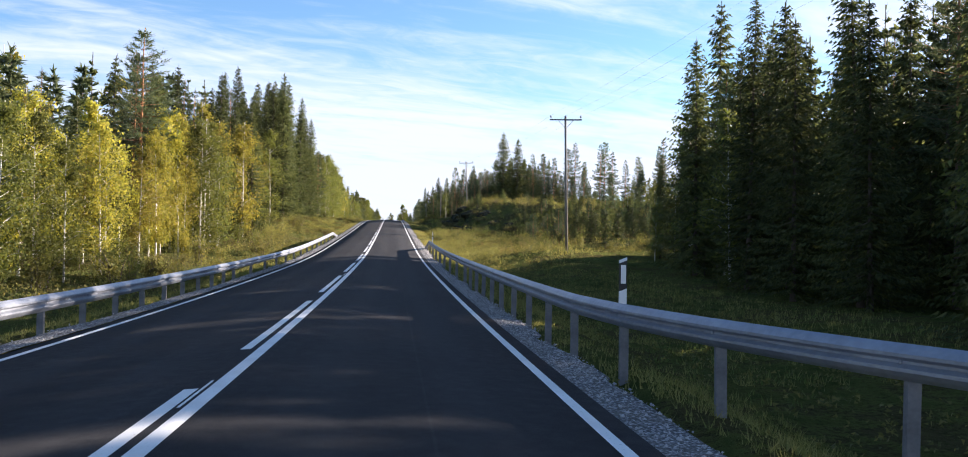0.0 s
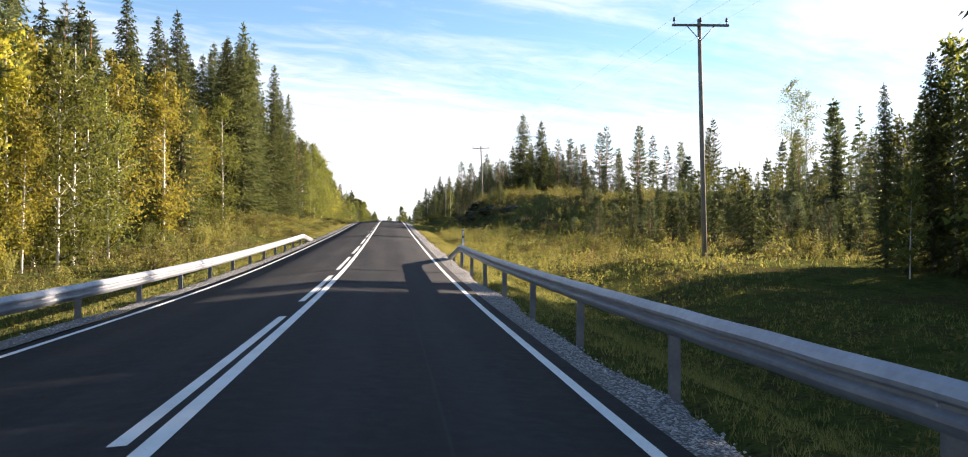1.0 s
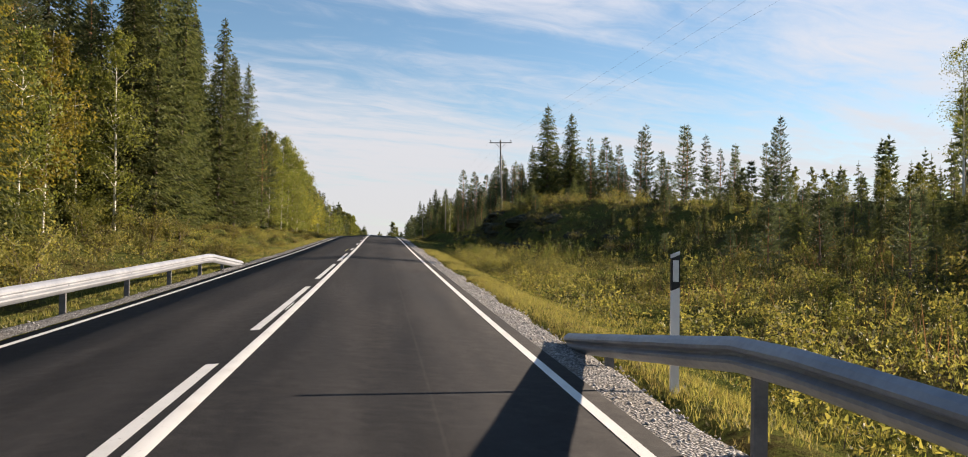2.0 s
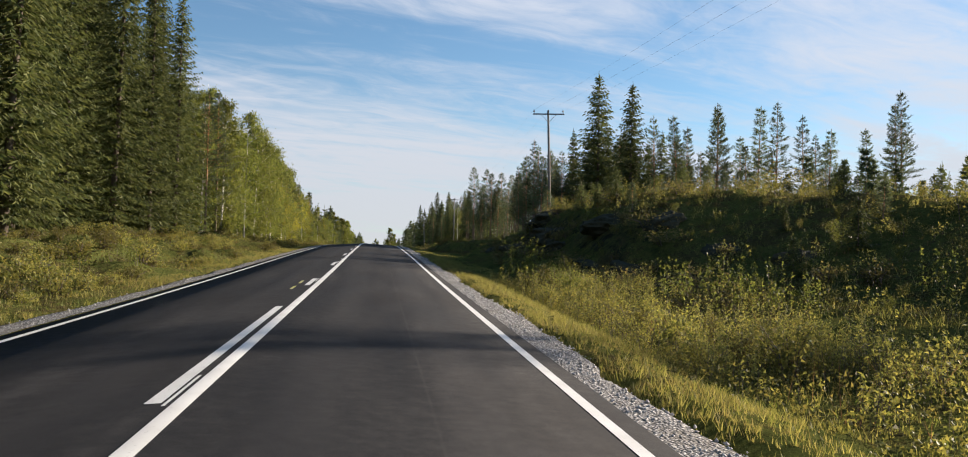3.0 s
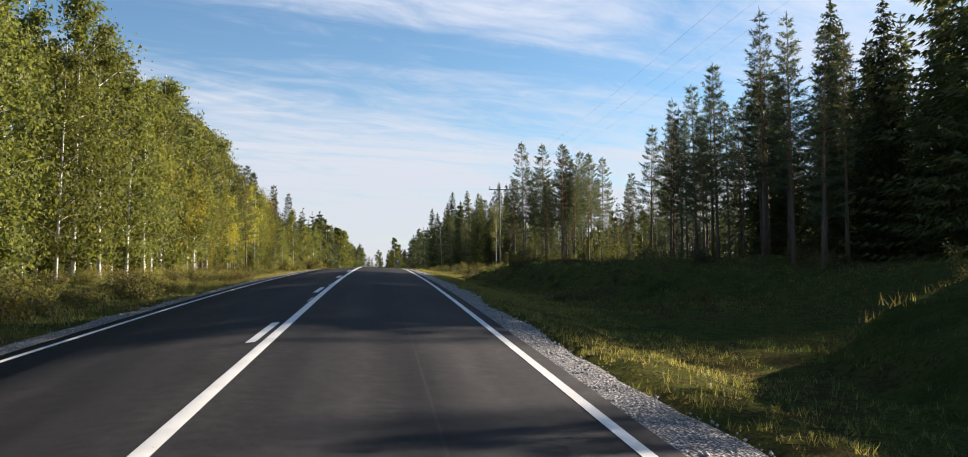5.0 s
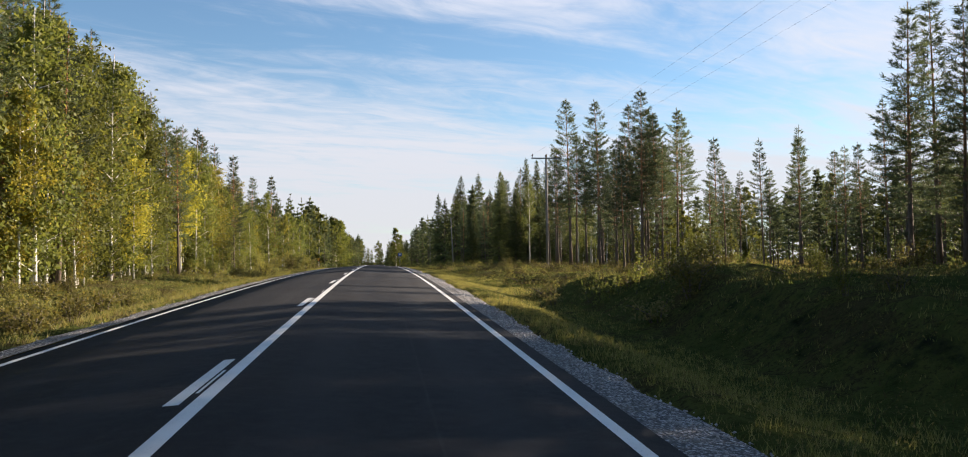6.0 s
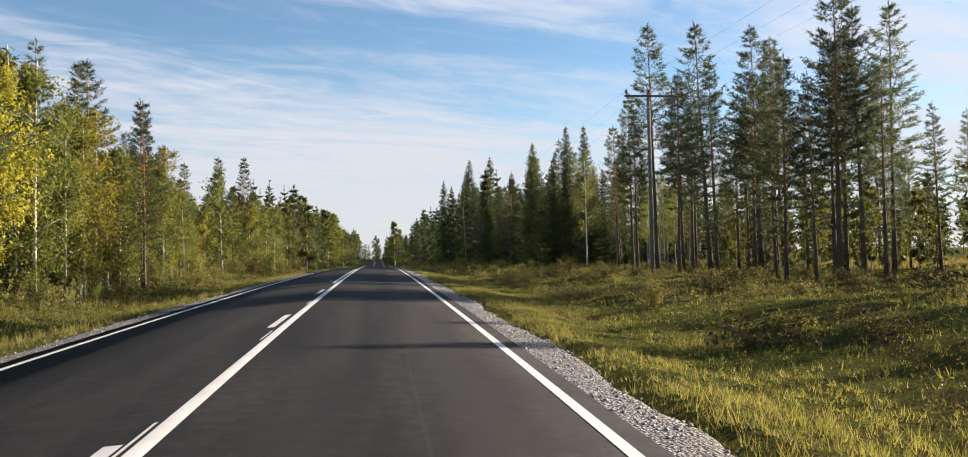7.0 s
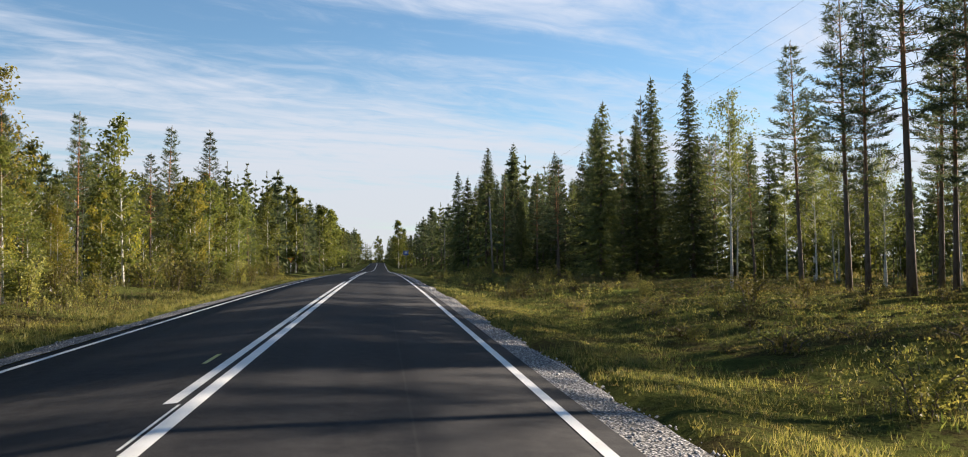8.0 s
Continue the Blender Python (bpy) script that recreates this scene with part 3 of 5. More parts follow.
def spruce_meshes(name, h, spread, seed, fine, bare=0.04, low=False):
    rng = np.random.default_rng(seed)
    tv, tf, at = trunk_mesh(h, 0.0085 * h + 0.03, rng, 0.006, 5 if low else 7, 4 if low else 7)
    B, T = [], []
    limbs = [(tv, tf)]
    step = fine * 1.6
    z = bare * h + 0.3
    while z < h * 0.985:
        q = z / h
        L0 = spread * ((1 - q) ** 0.92) * (0.6 + 0.4 * min(1, q / 0.10)) + 0.16
        nb = 4 if low else int(rng.integers(6, 10)) if q < 0.9 else 6
        a0 = rng.uniform(0, 6.28)
        p0 = at(q)
        for k in range(nb):
            a = a0 + 6.283 * k / nb + rng.normal(0, 0.25)
            L = L0 * rng.uniform(0.62, 1.15)
            p0 = at(min(0.99, q + rng.uniform(-0.5, 0.5) * step / h))
            sag = rng.uniform(0.25, 0.55) * (1 - q) + (-0.25 if q > 0.8 else 0.0)
            m = max(3, int(L / fine))
            s = (np.arange(m) + rng.uniform(0.2, 1)) / m
            out = np.array([math.cos(a), math.sin(a), 0.0])
            sd = np.array([-out[1], out[0], 0.0])
            line = p0 + out * (s * L)[:, None] + np.array([0, 0, 1.0]) * (-sag * L * s + 0.22 * L * s ** 3)[:, None]
            tw = np.minimum(fine * 2.0 * (1.1 - 0.55 * s) + 0.06, 0.55 * L)
            for sign in (1, -1):
                d = out * rng.uniform(0.3, 0.9, (m, 1)) + sd * sign * rng.uniform(0.4, 0.9, (m, 1)) + np.array([0, 0, -1.0]) * rng.uniform(0.15, 0.75, (m, 1))
                B.append(line)
                T.append(line + d * tw[:, None])
            B.append(line)
            T.append(line + (out * 0.5 + np.array([0, 0, -1.0]) * rng.uniform(0.1, 0.8, (m, 1))) * tw[:, None])
            if not low and L > 0.9 and rng.random() < 0.5:
                limbs.append(tube([p0, p0 + out * L * 0.5 + np.array([0, 0, -sag * L * 0.5])], [0.012 + 0.006 * L, 0.006], 3, False))
        z += step * rng.uniform(0.75, 1.25) * (1.15 - 0.45 * q)
    B, T = np.concatenate(B), np.concatenate(T)
    v, f = spikes(B, T, fine * 0.27, rng)
    top = at(1.0)
    tb = np.repeat(top[None], 9, 0) - [0, 0, 1] * rng.uniform(0.1, 1.1, (9, 1))
    tv2, tf2 = spikes(tb, tb + rng.normal(0, 0.10, (9, 3)) + [0, 0, 0.45], 0.035, rng)
    f = np.concatenate([f, tf2 + len(v)])
    v = np.concatenate([v, tv2])
    return tree_parts(name, limbs, v, f, SPRUCE_BARK, SPRUCE_NEEDLES)


def pine_meshes(name, h, spread, seed, fine, crown_from=0.45, low=False, dense=1.0):
    """A Scots pine: whorls of limbs that turn up at their ends, with brushes of needles along the side shoots."""
    rng = np.random.default_rng(seed)
    tv, tf, at = trunk_mesh(h, 0.0078 * h + 0.03, rng, 0.010, 5 if low else 8, 4 if low else 8)
    limbs, B, T = [(tv, tf)], [], []
    z = crown_from * h
    gap = (1.0 if low else 0.53) * (h / 15) ** 0.6 / dense
    up = np.array([0, 0, 1.0])
    while z < h * 0.975:
        q = z / h
        t = (q - crown_from) / (1 - crown_from)
        reach = spread * (0.62 + 0.38 * min(1, t / 0.22)) * ((1 - t) ** 0.9) * rng.uniform(0.7, 1.15) + 0.10
        nb = int(rng.integers(5, 8)) if t > 0.12 else int(rng.integers(3, 6))
        a0 = rng.uniform(0, 6.283)
        for k in range(nb):
            a = a0 + 6.283 * k / nb + rng.normal(0, 0.28)
            L = reach * rng.uniform(0.55, 1.12)
            p0 = at(min(q + rng.normal(0, 0.2) * gap / h, 0.985))
            out = np.array([math.cos(a), math.sin(a), 0.0])
            side = np.array([-out[1], out[0], 0.0])
            slope = rng.uniform(-0.18, 0.12) + 0.75 * t ** 1.4
            curl = rng.uniform(0.12, 0.34)

            def along(u, out=out, L=L, p0=p0, slope=slope, curl=curl):
                return p0 + out * (L * u)[:, None] + up * (L * (slope * u + curl * u ** 2.4))[:, None]

            if not low and L > 0.45:
                limbs.append(tube(list(along(np.array([0.0, 0.5, 0.95]))), [0.009 + 0.009 * L, 0.006 + 0.005 * L, 0.004], 3, False))
            m = max(3, int(L / (fine * (0.95 if not low else 2.0))))
            u = 0.26 + 0.74 * (np.arange(m) + rng.uniform(0.1, 1.0, m)) / m
            base = along(u)
            twig = np.minimum(0.12 + 0.34 * L * (1.12 - u), 0.55 * h / 15 + 0.1)
            for sg in (-1, 1, 0):
                d = out * rng.uniform(0.45, 0.9, (m, 1)) + side * (sg * rng.uniform(0.5, 1.0, (m, 1))) + up * rng.uniform(0.0, 0.45, (m, 1))
                nn = 5 if not low else 2
                v = np.repeat(rng.uniform(0.25, 1.0, (m, 1)), nn, 0) * 0.35 + rng.uniform(0.15, 0.75, (m * nn, 1))
                c = np.repeat(base, nn, 0) + np.repeat(d * twig[:, None], nn, 0) * v
                dd = np.repeat(d, nn, 0) * 0.75 + rng_unit(rng, m * nn) * 0.85 + up * 0.12
                B.append(c)
                T.append(c + dd * fine * rng.uniform(0.75, 1.5, (m * nn, 1)))
        z += gap * rng.uniform(0.75, 1.3) * (1.1 - 0.35 * t)
    lead = at(1.0)
    n = 26 if not low else 8
    lb = np.repeat(lead[None], n, 0) - up * rng.uniform(0.0, 0.06 * h, (n, 1))
    B.append(lb)
    T.append(lb + rng_unit(rng, n) * fine * 0.8 + up * fine * 1.1)
    # dead twigs on the bare stem
    if not low:
        for q in rng.uniform(0.45 * crown_from, crown_from, 12):
            a, L = rng.uniform(0, 6.283), rng.uniform(0.3, 1.1) * h / 15
            p0 = at(q)
            limbs.append(tube([p0, p0 + [math.cos(a) * L, math.sin(a) * L, -0.12 * L]], [0.014 * h / 15, 0.005], 3, False))
    B, T = np.concatenate(B), np.concatenate(T)
    v, f = spikes(B, T, fine * (0.105 if not low else 0.24), rng)
    return tree_parts(name, limbs, v, f, PINE_BARK, PINE_NEEDLES)


def birch_meshes(name, h, spread, seed, n, size, mat, crown_from=0.22, low=False, pointed=False):
    rng = np.random.default_rng(seed)
    tv, tf, at = trunk_mesh(h, 0.006 * h + 0.02, rng, 0.02, 5 if low else 7, 5 if low else 8)
    limbs, C = [(tv, tf)], []
    nb = 14 if low else 34
    per = int(n / nb)
    for i in range(nb):
        q = crown_from + (0.97 - crown_from) * ((i + rng.random()) / nb)
        t = (q - crown_from) / (1 - crown_from)
        L = spread * (math.sin(math.pi * min(1, 0.16 + 0.84 * t)) ** 0.7 * 0.9 + 0.12) * rng.uniform(0.6, 1.15)
        if pointed:
            L = (spread * (1 - t) ** 0.75 + 0.15) * rng.uniform(0.6, 1.15)
        a = rng.uniform(0, 6.283)
        p0 = at(q)
        out = np.array([math.cos(a), math.sin(a), rng.uniform(0.35, 1.0)])
        mid, end = p0 + out * L * 0.55, p0 + out * L + [0, 0, -0.25 * L]
        if not low:
            limbs.append(tube([p0, mid, end], [0.008 + 0.009 * L, 0.006 + 0.004 * L, 0.004], 4, False))
        k = per
        s = rng.beta(2.0, 1.1, k)
        line = np.where((s < 0.55)[:, None], p0 + (mid - p0) * (s / 0.55)[:, None], mid + (end - mid) * ((s - 0.55) / 0.45)[:, None])
        C.append(line + rng.normal(0, 1, (k, 3)) * (0.10 + 0.20 * L * s)[:, None] * [1, 1, 0.9] - np.abs(rng.normal(0, 0.22, (k, 1))) * [0, 0, 1.0])
    C = np.concatenate(C)
    v, f = quad_leaves(C, size, rng)
    return tree_parts(name, limbs, v, f, BIRCH_BARK, mat)


def bush_meshes(name, h, w, seed, n, size, mat):
    rng = np.random.default_rng(seed)
    limbs, C = [], []
    ns = 7
    for i in range(ns):
        a, r = rng.uniform(0, 6.283), rng.uniform(0.2, 0.7) * w
        top = np.array([math.cos(a) * r, math.sin(a) * r, h * rng.uniform(0.6, 1.0)])
        mid = top * [0.4, 0.4, 0.55]
        limbs.append(tube([(top[0] * 0.1, top[1] * 0.1, -0.2), mid, top], [0.02, 0.012, 0.004], 4, False))
        s = rng.beta(2.2, 1.2, n // ns)
        C.append(mid * np.minimum(1, s * 1.8)[:, None] + (top - mid) * np.maximum(0, s * 1.8 - 1)[:, None] / 0.8 + rng.normal(0, 0.13 * w, (n // ns, 3)) * [1, 1, 0.8])
    C = np.concatenate(C)
    C[:, 2] = np.maximum(C[:, 2], 0.06)
    v, f = quad_leaves(C, size, rng, 0.0)
    return tree_parts(name, limbs, v, f, TWIG_BARK, mat)


def make_plant(name, meshes, label, category, group, parts=("trunk", "crown")):
    ob = new(name)
    ob.empty_display_size = 0.3
    child(parts[0], meshes[0], ob)
    child(parts[1], meshes[1], ob)
    tagged(ob, label, category, group)
    return ob


KINDS = {}


def kind_of(key, name, meshes, label, category, group, height, parts=("trunk", "crown")):
    KINDS.setdefault(key, []).append([name, meshes, label, category, group, height, parts, None])


# near ones, finely leaved
kind_of("spruce", "spruce", spruce_meshes("spruce_a", 20, 3.9, 11, 0.20), "tall dark green spruce with drooping branches", "spruce tree", "roadside spruces", 20)
kind_of("spruce", "spruce", spruce_meshes("spruce_b", 17, 3.1, 12, 0.19), "slender dark green spruce with drooping branches", "spruce tree", "roadside spruces", 17)
kind_of("spruce", "spruce", spruce_meshes("spruce_c", 14, 3.1, 13, 0.185), "dense dark green spruce, branched to the ground", "spruce tree", "roadside spruces", 14)
kind_of("pine", "pine", pine_meshes("pine_a", 17, 3.3, 21, 0.20, 0.38), "Scots pine with a reddish trunk and open crown", "pine tree", "roadside pines", 17)
kind_of("pine", "pine", pine_meshes("pine_b", 14, 2.5, 22, 0.18, 0.22), "Scots pine with a narrow crown and bare lower trunk", "pine tree", "roadside pines", 14)
kind_of("pine", "pine", pine_meshes("pine_c", 15, 2.1, 23, 0.175, 0.32, dense=0.95), "thin Scots pine with sparse needles", "pine tree", "roadside pines", 15)
kind_of("birch", "birch", birch_meshes("birch_a", 12, 1.9, 31, 6600, 0.115, BIRCH_LEAVES, 0.14), "birch with yellowing leaves and a white trunk", "birch tree", "yellowing birches", 12)
kind_of("birch", "birch", birch_meshes("birch_b", 10, 1.6, 32, 5400, 0.11, BIRCH_LEAVES, 0.08), "young birch with yellow-green leaves, slim white trunk", "birch tree", "yellowing birches", 10)
kind_of("greenbirch", "birch", birch_meshes("birch_c", 13, 2.1, 33, 7000, 0.12, GREEN_LEAVES, 0.06), "green birch with a white trunk at the forest edge", "birch tree", "green birches", 13)
kind_of("greenbirch", "birch", birch_meshes("birch_d", 10, 1.7, 34, 5400, 0.11, GREEN_LEAVES, 0.05), "slim green birch with a white trunk", "birch tree", "green birches", 10)
kind_of("sparsebirch", "birch", birch_meshes("birch_e", 13, 1.9, 35, 3600, 0.088, GREEN_LEAVES, 0.28), "thinly leaved birch with a crooked trunk", "birch tree", "sparse birches", 13)
kind_of("youngpine", "young_pine", pine_meshes("sapling_a", 3.0, 0.85, 41, 0.12, 0.05, dense=0.75), "young green pine sapling on the heath", "pine sapling", "pine saplings", 3)
kind_of("youngpine", "young_pine", spruce_meshes("sapling_b", 2.6, 0.8, 42, 0.12, 0.02), "young bushy conifer on the heath", "conifer sapling", "pine saplings", 2.6)
kind_of("bush", "bush", bush_meshes("bush_a", 1.3, 0.9, 51, 1100, 0.045, SHRUB_LEAVES), "low yellow-green willow bush", "bush", "roadside bushes", 1.3, ("stem", "foliage"))
kind_of("bush", "bush", bush_meshes("bush_b", 0.9, 1.1, 52, 1000, 0.045, SHRUB_LEAVES), "low spreading bush with yellowing leaves", "bush", "roadside bushes", 0.9, ("stem", "foliage"))
kind_of("bush", "bush", bush_meshes("bush_c", 2.0, 1.0, 53, 1250, 0.052, GREEN_LEAVES), "green birch sapling bush", "bush", "roadside bushes", 2.0, ("stem", "foliage"))
kind_of("bilberry", "bilberry", bush_meshes("bilberry_a", 0.45, 0.8, 56, 560, 0.040, SHRUB_LEAVES), "low green bilberry clump on the mossy verge", "bilberry", "bilberry clumps", 0.45, ("stem", "foliage"))
kind_of("heather", "heather", bush_meshes("heather_a", 0.42, 0.8, 54, 420, 0.040, HEATH_BLADES), "low dark heather and bilberry clump", "heather", "heather clumps", 0.42, ("stem", "foliage"))
kind_of("heather", "heather", bush_meshes("heather_b", 0.36, 1.0, 55, 480, 0.040, HEATH_BLADES), "low spreading brown heather clump", "heather", "heather clumps", 0.36, ("stem", "foliage"))
kind_of("pointedbirch", "birch", birch_meshes("birch_h", 14, 2.3, 38, 3600, 0.21, GREEN_LEAVES, 0.05, pointed=True), "tall pointed bright green birch by the road", "birch tree", "green birches", 14)
# the same kinds for the rows behind
kind_of("spruce_mid", "spruce", spruce_meshes("spruce_d", 18, 3.5, 14, 0.30), "tall dark green spruce with drooping branches", "spruce tree", "roadside spruces", 18)
kind_of("pine_mid", "pine", pine_meshes("pine_d", 15, 2.4, 24, 0.22, 0.28), "Scots pine with a narrow crown and bare lower trunk", "pine tree", "roadside pines", 15)
kind_of("pine_mid", "pine", pine_meshes("pine_e", 14, 2.1, 25, 0.21, 0.24, dense=0.9), "thin Scots pine with sparse needles", "pine tree", "roadside pines", 14)
kind_of("birch_mid", "birch", birch_meshes("birch_f", 12, 1.9, 36, 2500, 0.19, BIRCH_LEAVES, 0.12), "birch with yellowing leaves and a white trunk", "birch tree", "yellowing birches", 12)
kind_of("greenbirch_mid", "birch", birch_meshes("birch_g", 12, 1.9, 37, 2500, 0.19, GREEN_LEAVES, 0.12), "green birch with a white trunk at the forest edge", "birch tree", "green birches", 12)
# those that stand deeper in, more coarsely
FAR = {
    "spruce": [spruce_meshes("far_spruce_a", 18, 3.4, 61, 0.95, low=True), spruce_meshes("far_spruce_b", 15, 2.8, 62, 0.86, low=True)],
    "pine": [pine_meshes("far_pine_a", 16, 2.5, 63, 0.50, 0.36, True), pine_meshes("far_pine_b", 14, 2.1, 64, 0.48, 0.24, True)],
    "birch": [birch_meshes("far_birch_a", 12, 1.8, 65, 800, 0.33, BIRCH_LEAVES, 0.12, True)],
    "greenbirch": [birch_meshes("far_birch_b", 12, 1.7, 66, 800, 0.33, GREEN_LEAVES, 0.12, True)],
}
FAR_H = {"spruce": [18, 15], "pine": [16, 14], "birch": [12], "greenbirch": [12]}
place = np.random.default_rng(5)


def plant(key, x, y, height=None, which=None, wide=1.0):
    """Stands a tree or bush of that kind on the ground at x, y."""
    if key + "_mid" in KINDS and wide == 1.0 and (abs(x) > (17.5 if "birch" in key else 20.5 if key == "spruce" else 36) or y > (270 if "birch" in key else 330) or y < 8):
        key, which = key + "_mid", None
    if which is None and wide == 1.0 and (abs(x) > 44 or x < -25) and key.replace("_mid", "") in FAR:
        return far_tree(key.replace("_mid", ""), x, y, height)
    kinds = KINDS[key]
    rec = kinds[int(place.integers(len(kinds))) if which is None else which]
    s = (height / rec[5]) if height else place.uniform(0.85, 1.15)
    z = float(ground_z(x, y)) - 0.06
    m = pose(x, y, z, place.normal(0, 1.0), place.normal(0, 1.0), place.uniform(0, 360)) @ Matrix.Diagonal((s * wide, s * wide, s, 1))
    if rec[7] is None:
        rec[7] = make_plant(rec[0], rec[1], rec[2], rec[3], rec[4], rec[6])
        rec[7].matrix_basis = m
        return rec[7]
    ob = copy_thing(rec[7], Matrix())
    ob.matrix_basis = m
    return ob


woods = {"needle": [], "pine": [], "yellow": [], "green": [], "wood": [], "pale": []}


def far_tree(key, x, y, height):
    """Adds a coarser tree to the joined woods."""
    opts = FAR[key]
    k = int(place.integers(len(opts)))
    jv, jf, v, f = opts[k][2]
    s = height / FAR_H[key][k]
    a = place.uniform(0, 6.283)
    c, sn = math.cos(a), math.sin(a)
    z = float(ground_z(x, y)) - 0.05
    r = np.array([[c, -sn, 0], [sn, c, 0], [0, 0, 1]]) * s
    off = np.array([x, y, z])
    leafs = {"spruce": "needle", "pine": "pine", "birch": "yellow", "greenbirch": "green"}[key]
    woods[leafs].append((np.asarray(v) @ r.T + off, np.asarray(f)))
    woods["pale" if "birch" in key else "wood"].append((np.asarray(jv) @ r.T + off, np.asarray(jf)))


def far_bush(x, y, height, which=None):
    """Adds a bush to the joined scrub."""
    k = int(place.integers(3)) if which is None else which
    rec = KINDS["bush"][k]
    jv, jf, v, f = rec[1][2]
    s, a = height / rec[5], place.uniform(0, 6.283)
    r = np.array([[math.cos(a), -math.sin(a), 0], [math.sin(a), math.cos(a), 0], [0, 0, 1]]) * s
    off = np.array([x, y, float(ground_z(x, y)) - 0.05])
    keep = np.asarray(f).reshape(-1, 3)[::2] if k < 2 else np.asarray(f)[: len(f) * 2 // 3]
    scrub["green" if k == 2 else "yellow"].append((np.asarray(v) @ (r * 1.0).T + off, keep))
    scrub["stem"].append((np.asarray(jv) @ r.T + off, np.asarray(jf)))


scrub = {"green": [], "yellow": [], "stem": []}


def scatter(n, x0, x1, y0, y1, gap, seed, taken=None):
    """Places in a rectangle, none closer than gap."""
    rng = np.random.default_rng(seed)
    pts = list(taken or [])
    k0 = len(pts)
    for _ in range(n * 12):
        if len(pts) - k0 >= n:
            break
        p = (rng.uniform(x0, x1), rng.uniform(y0, y1))
        if all((p[0] - q[0]) ** 2 + (p[1] - q[1]) ** 2 > gap * gap for q in pts):
            pts.append(p)
    return pts[k0:]


def pick(rng, shares):
    r = rng.random() * sum(shares.values())
    for k, s in shares.items():
        r -= s
        if r <= 0:
            return k
    return k


mixr = np.random.default_rng(77)


def stand(key, x, y, top, which=None, wide=1.0):
    """A tree at x, y whose top reaches the height top."""
    return plant(key, x, y, top - float(ground_z(x, y)) + 0.06, which, wide)


# left wood, along the road: yellow birches first, tall spruces, then green birches and pines
for x, y in scatter(22, -17.5, -13.2, 27, 66, 1.9, 101):
    k = pick(mixr, {"birch": 0.8, "greenbirch": 0.2})
    plant(k, x, y, mixr.uniform(6.5, 9.5))
for x, y in scatter(22, -17.5, -13.2, 66, 106, 1.9, 121):
    k = pick(mixr, {"birch": 0.7, "greenbirch": 0.25, "pine": 0.05} if y < 80 else {"birch": 0.3, "greenbirch": 0.25, "spruce": 0.45})
    plant(k, x, y, mixr.uniform(13, 17.5) if k == "spruce" else mixr.uniform(8.5, 12.5))
for x, y in scatter(20, -27, -17.5, 34, 72, 2.4, 102):
    k = pick(mixr, {"birch": 0.45, "spruce": 0.28, "pine": 0.27})
    plant(k, x, y, mixr.uniform(8.5, 11) if k == "birch" else mixr.uniform(10, 12.5))
for x, y in scatter(24, -27, -17.5, 72, 118, 2.4, 122):
    k = pick(mixr, {"birch": 0.45, "spruce": 0.35, "pine": 0.2})
    plant(k, x, y, mixr.uniform(12, 15) if k == "birch" else mixr.uniform(15, 19))
for x, y in scatter(28, -20, -13.0, 104, 150, 1.9, 103):
    plant("spruce", x, y, mixr.uniform(16, 22), int(mixr.integers(2)))
for x, y, h in ((-13.0, 139.5, 17), (-12.8, 145.5, 18), (-14.4, 148.5, 19)):
    plant("spruce", x, y, h, 0)
for x, y in scatter(66, -16.2, -11.8, 151, 236, 1.45, 104):
    k = pick(mixr, {"greenbirch": 0.88, "birch": 0.03, "pine": 0.09})
    plant(k, x, y, mixr.uniform(10, 13.8))
for x, y in scatter(26, -25, -17.5, 150, 235, 2.4, 105):
    k = pick(mixr, {"pine": 0.65, "greenbirch": 0.2, "spruce": 0.15})
    plant(k, x, y, mixr.uniform(12, 15.5))
for x, y in scatter(46, -19, -11.3, 234, 338, 2.0, 106):
    k = pick(mixr, {"birch": 0.10, "greenbirch": 0.45, "pine": 0.45})
    plant(k, x, y, mixr.uniform(5, 9) if k != "pine" else mixr.uniform(7, 11.5))
for x, y in scatter(44, -18, -11.6, 238, 336, 1.5, 133):
    plant(pick(mixr, {"greenbirch": 0.6, "birch": 0.25, "pine": 0.15}), x, y, mixr.uniform(4.0, 8.0))
for x, y in scatter(34, -30, -19, 236, 338, 2.6, 107):
    k = pick(mixr, {"greenbirch": 0.25, "pine": 0.75})
    plant(k, x, y, mixr.uniform(9, 13))
for x, y in scatter(26, -14.2, -11.6, 204, 262, 1.7, 134):
    plant(pick(mixr, {"greenbirch": 0.65, "birch": 0.35}), x, y, mixr.uniform(6.0, 9.5))
# trees that stand out on the left
stand("pine", -18.8, 65.7, 18.4, 0, 1.3)
stand("pine", -19.9, 67.2, 16.6, 0)
stand("spruce", -17.7, 144.1, 27.4, 0)
stand("spruce", -18.6, 141.5, 26.4, 1)
stand("spruce", -31.9, 136.9, 27.0, 0)
stand("spruce", -32.6, 153.0, 30.0, 0)
stand("greenbirch", -15.2, 165.4, 20.0, 0)
stand("greenbirch", -14.4, 168.0, 18.5, 0)
stand("pine", -18.4, 217.7, 23.3, 0)
stand("pine", -14.7, 232.8, 19.6, 2)
stand("pine", -14.2, 239.4, 18.4, 2)
stand("pine", -16.9, 268.0, 21.0, 2)
stand("birch", -13.6, 262.0, 16.5, 0)
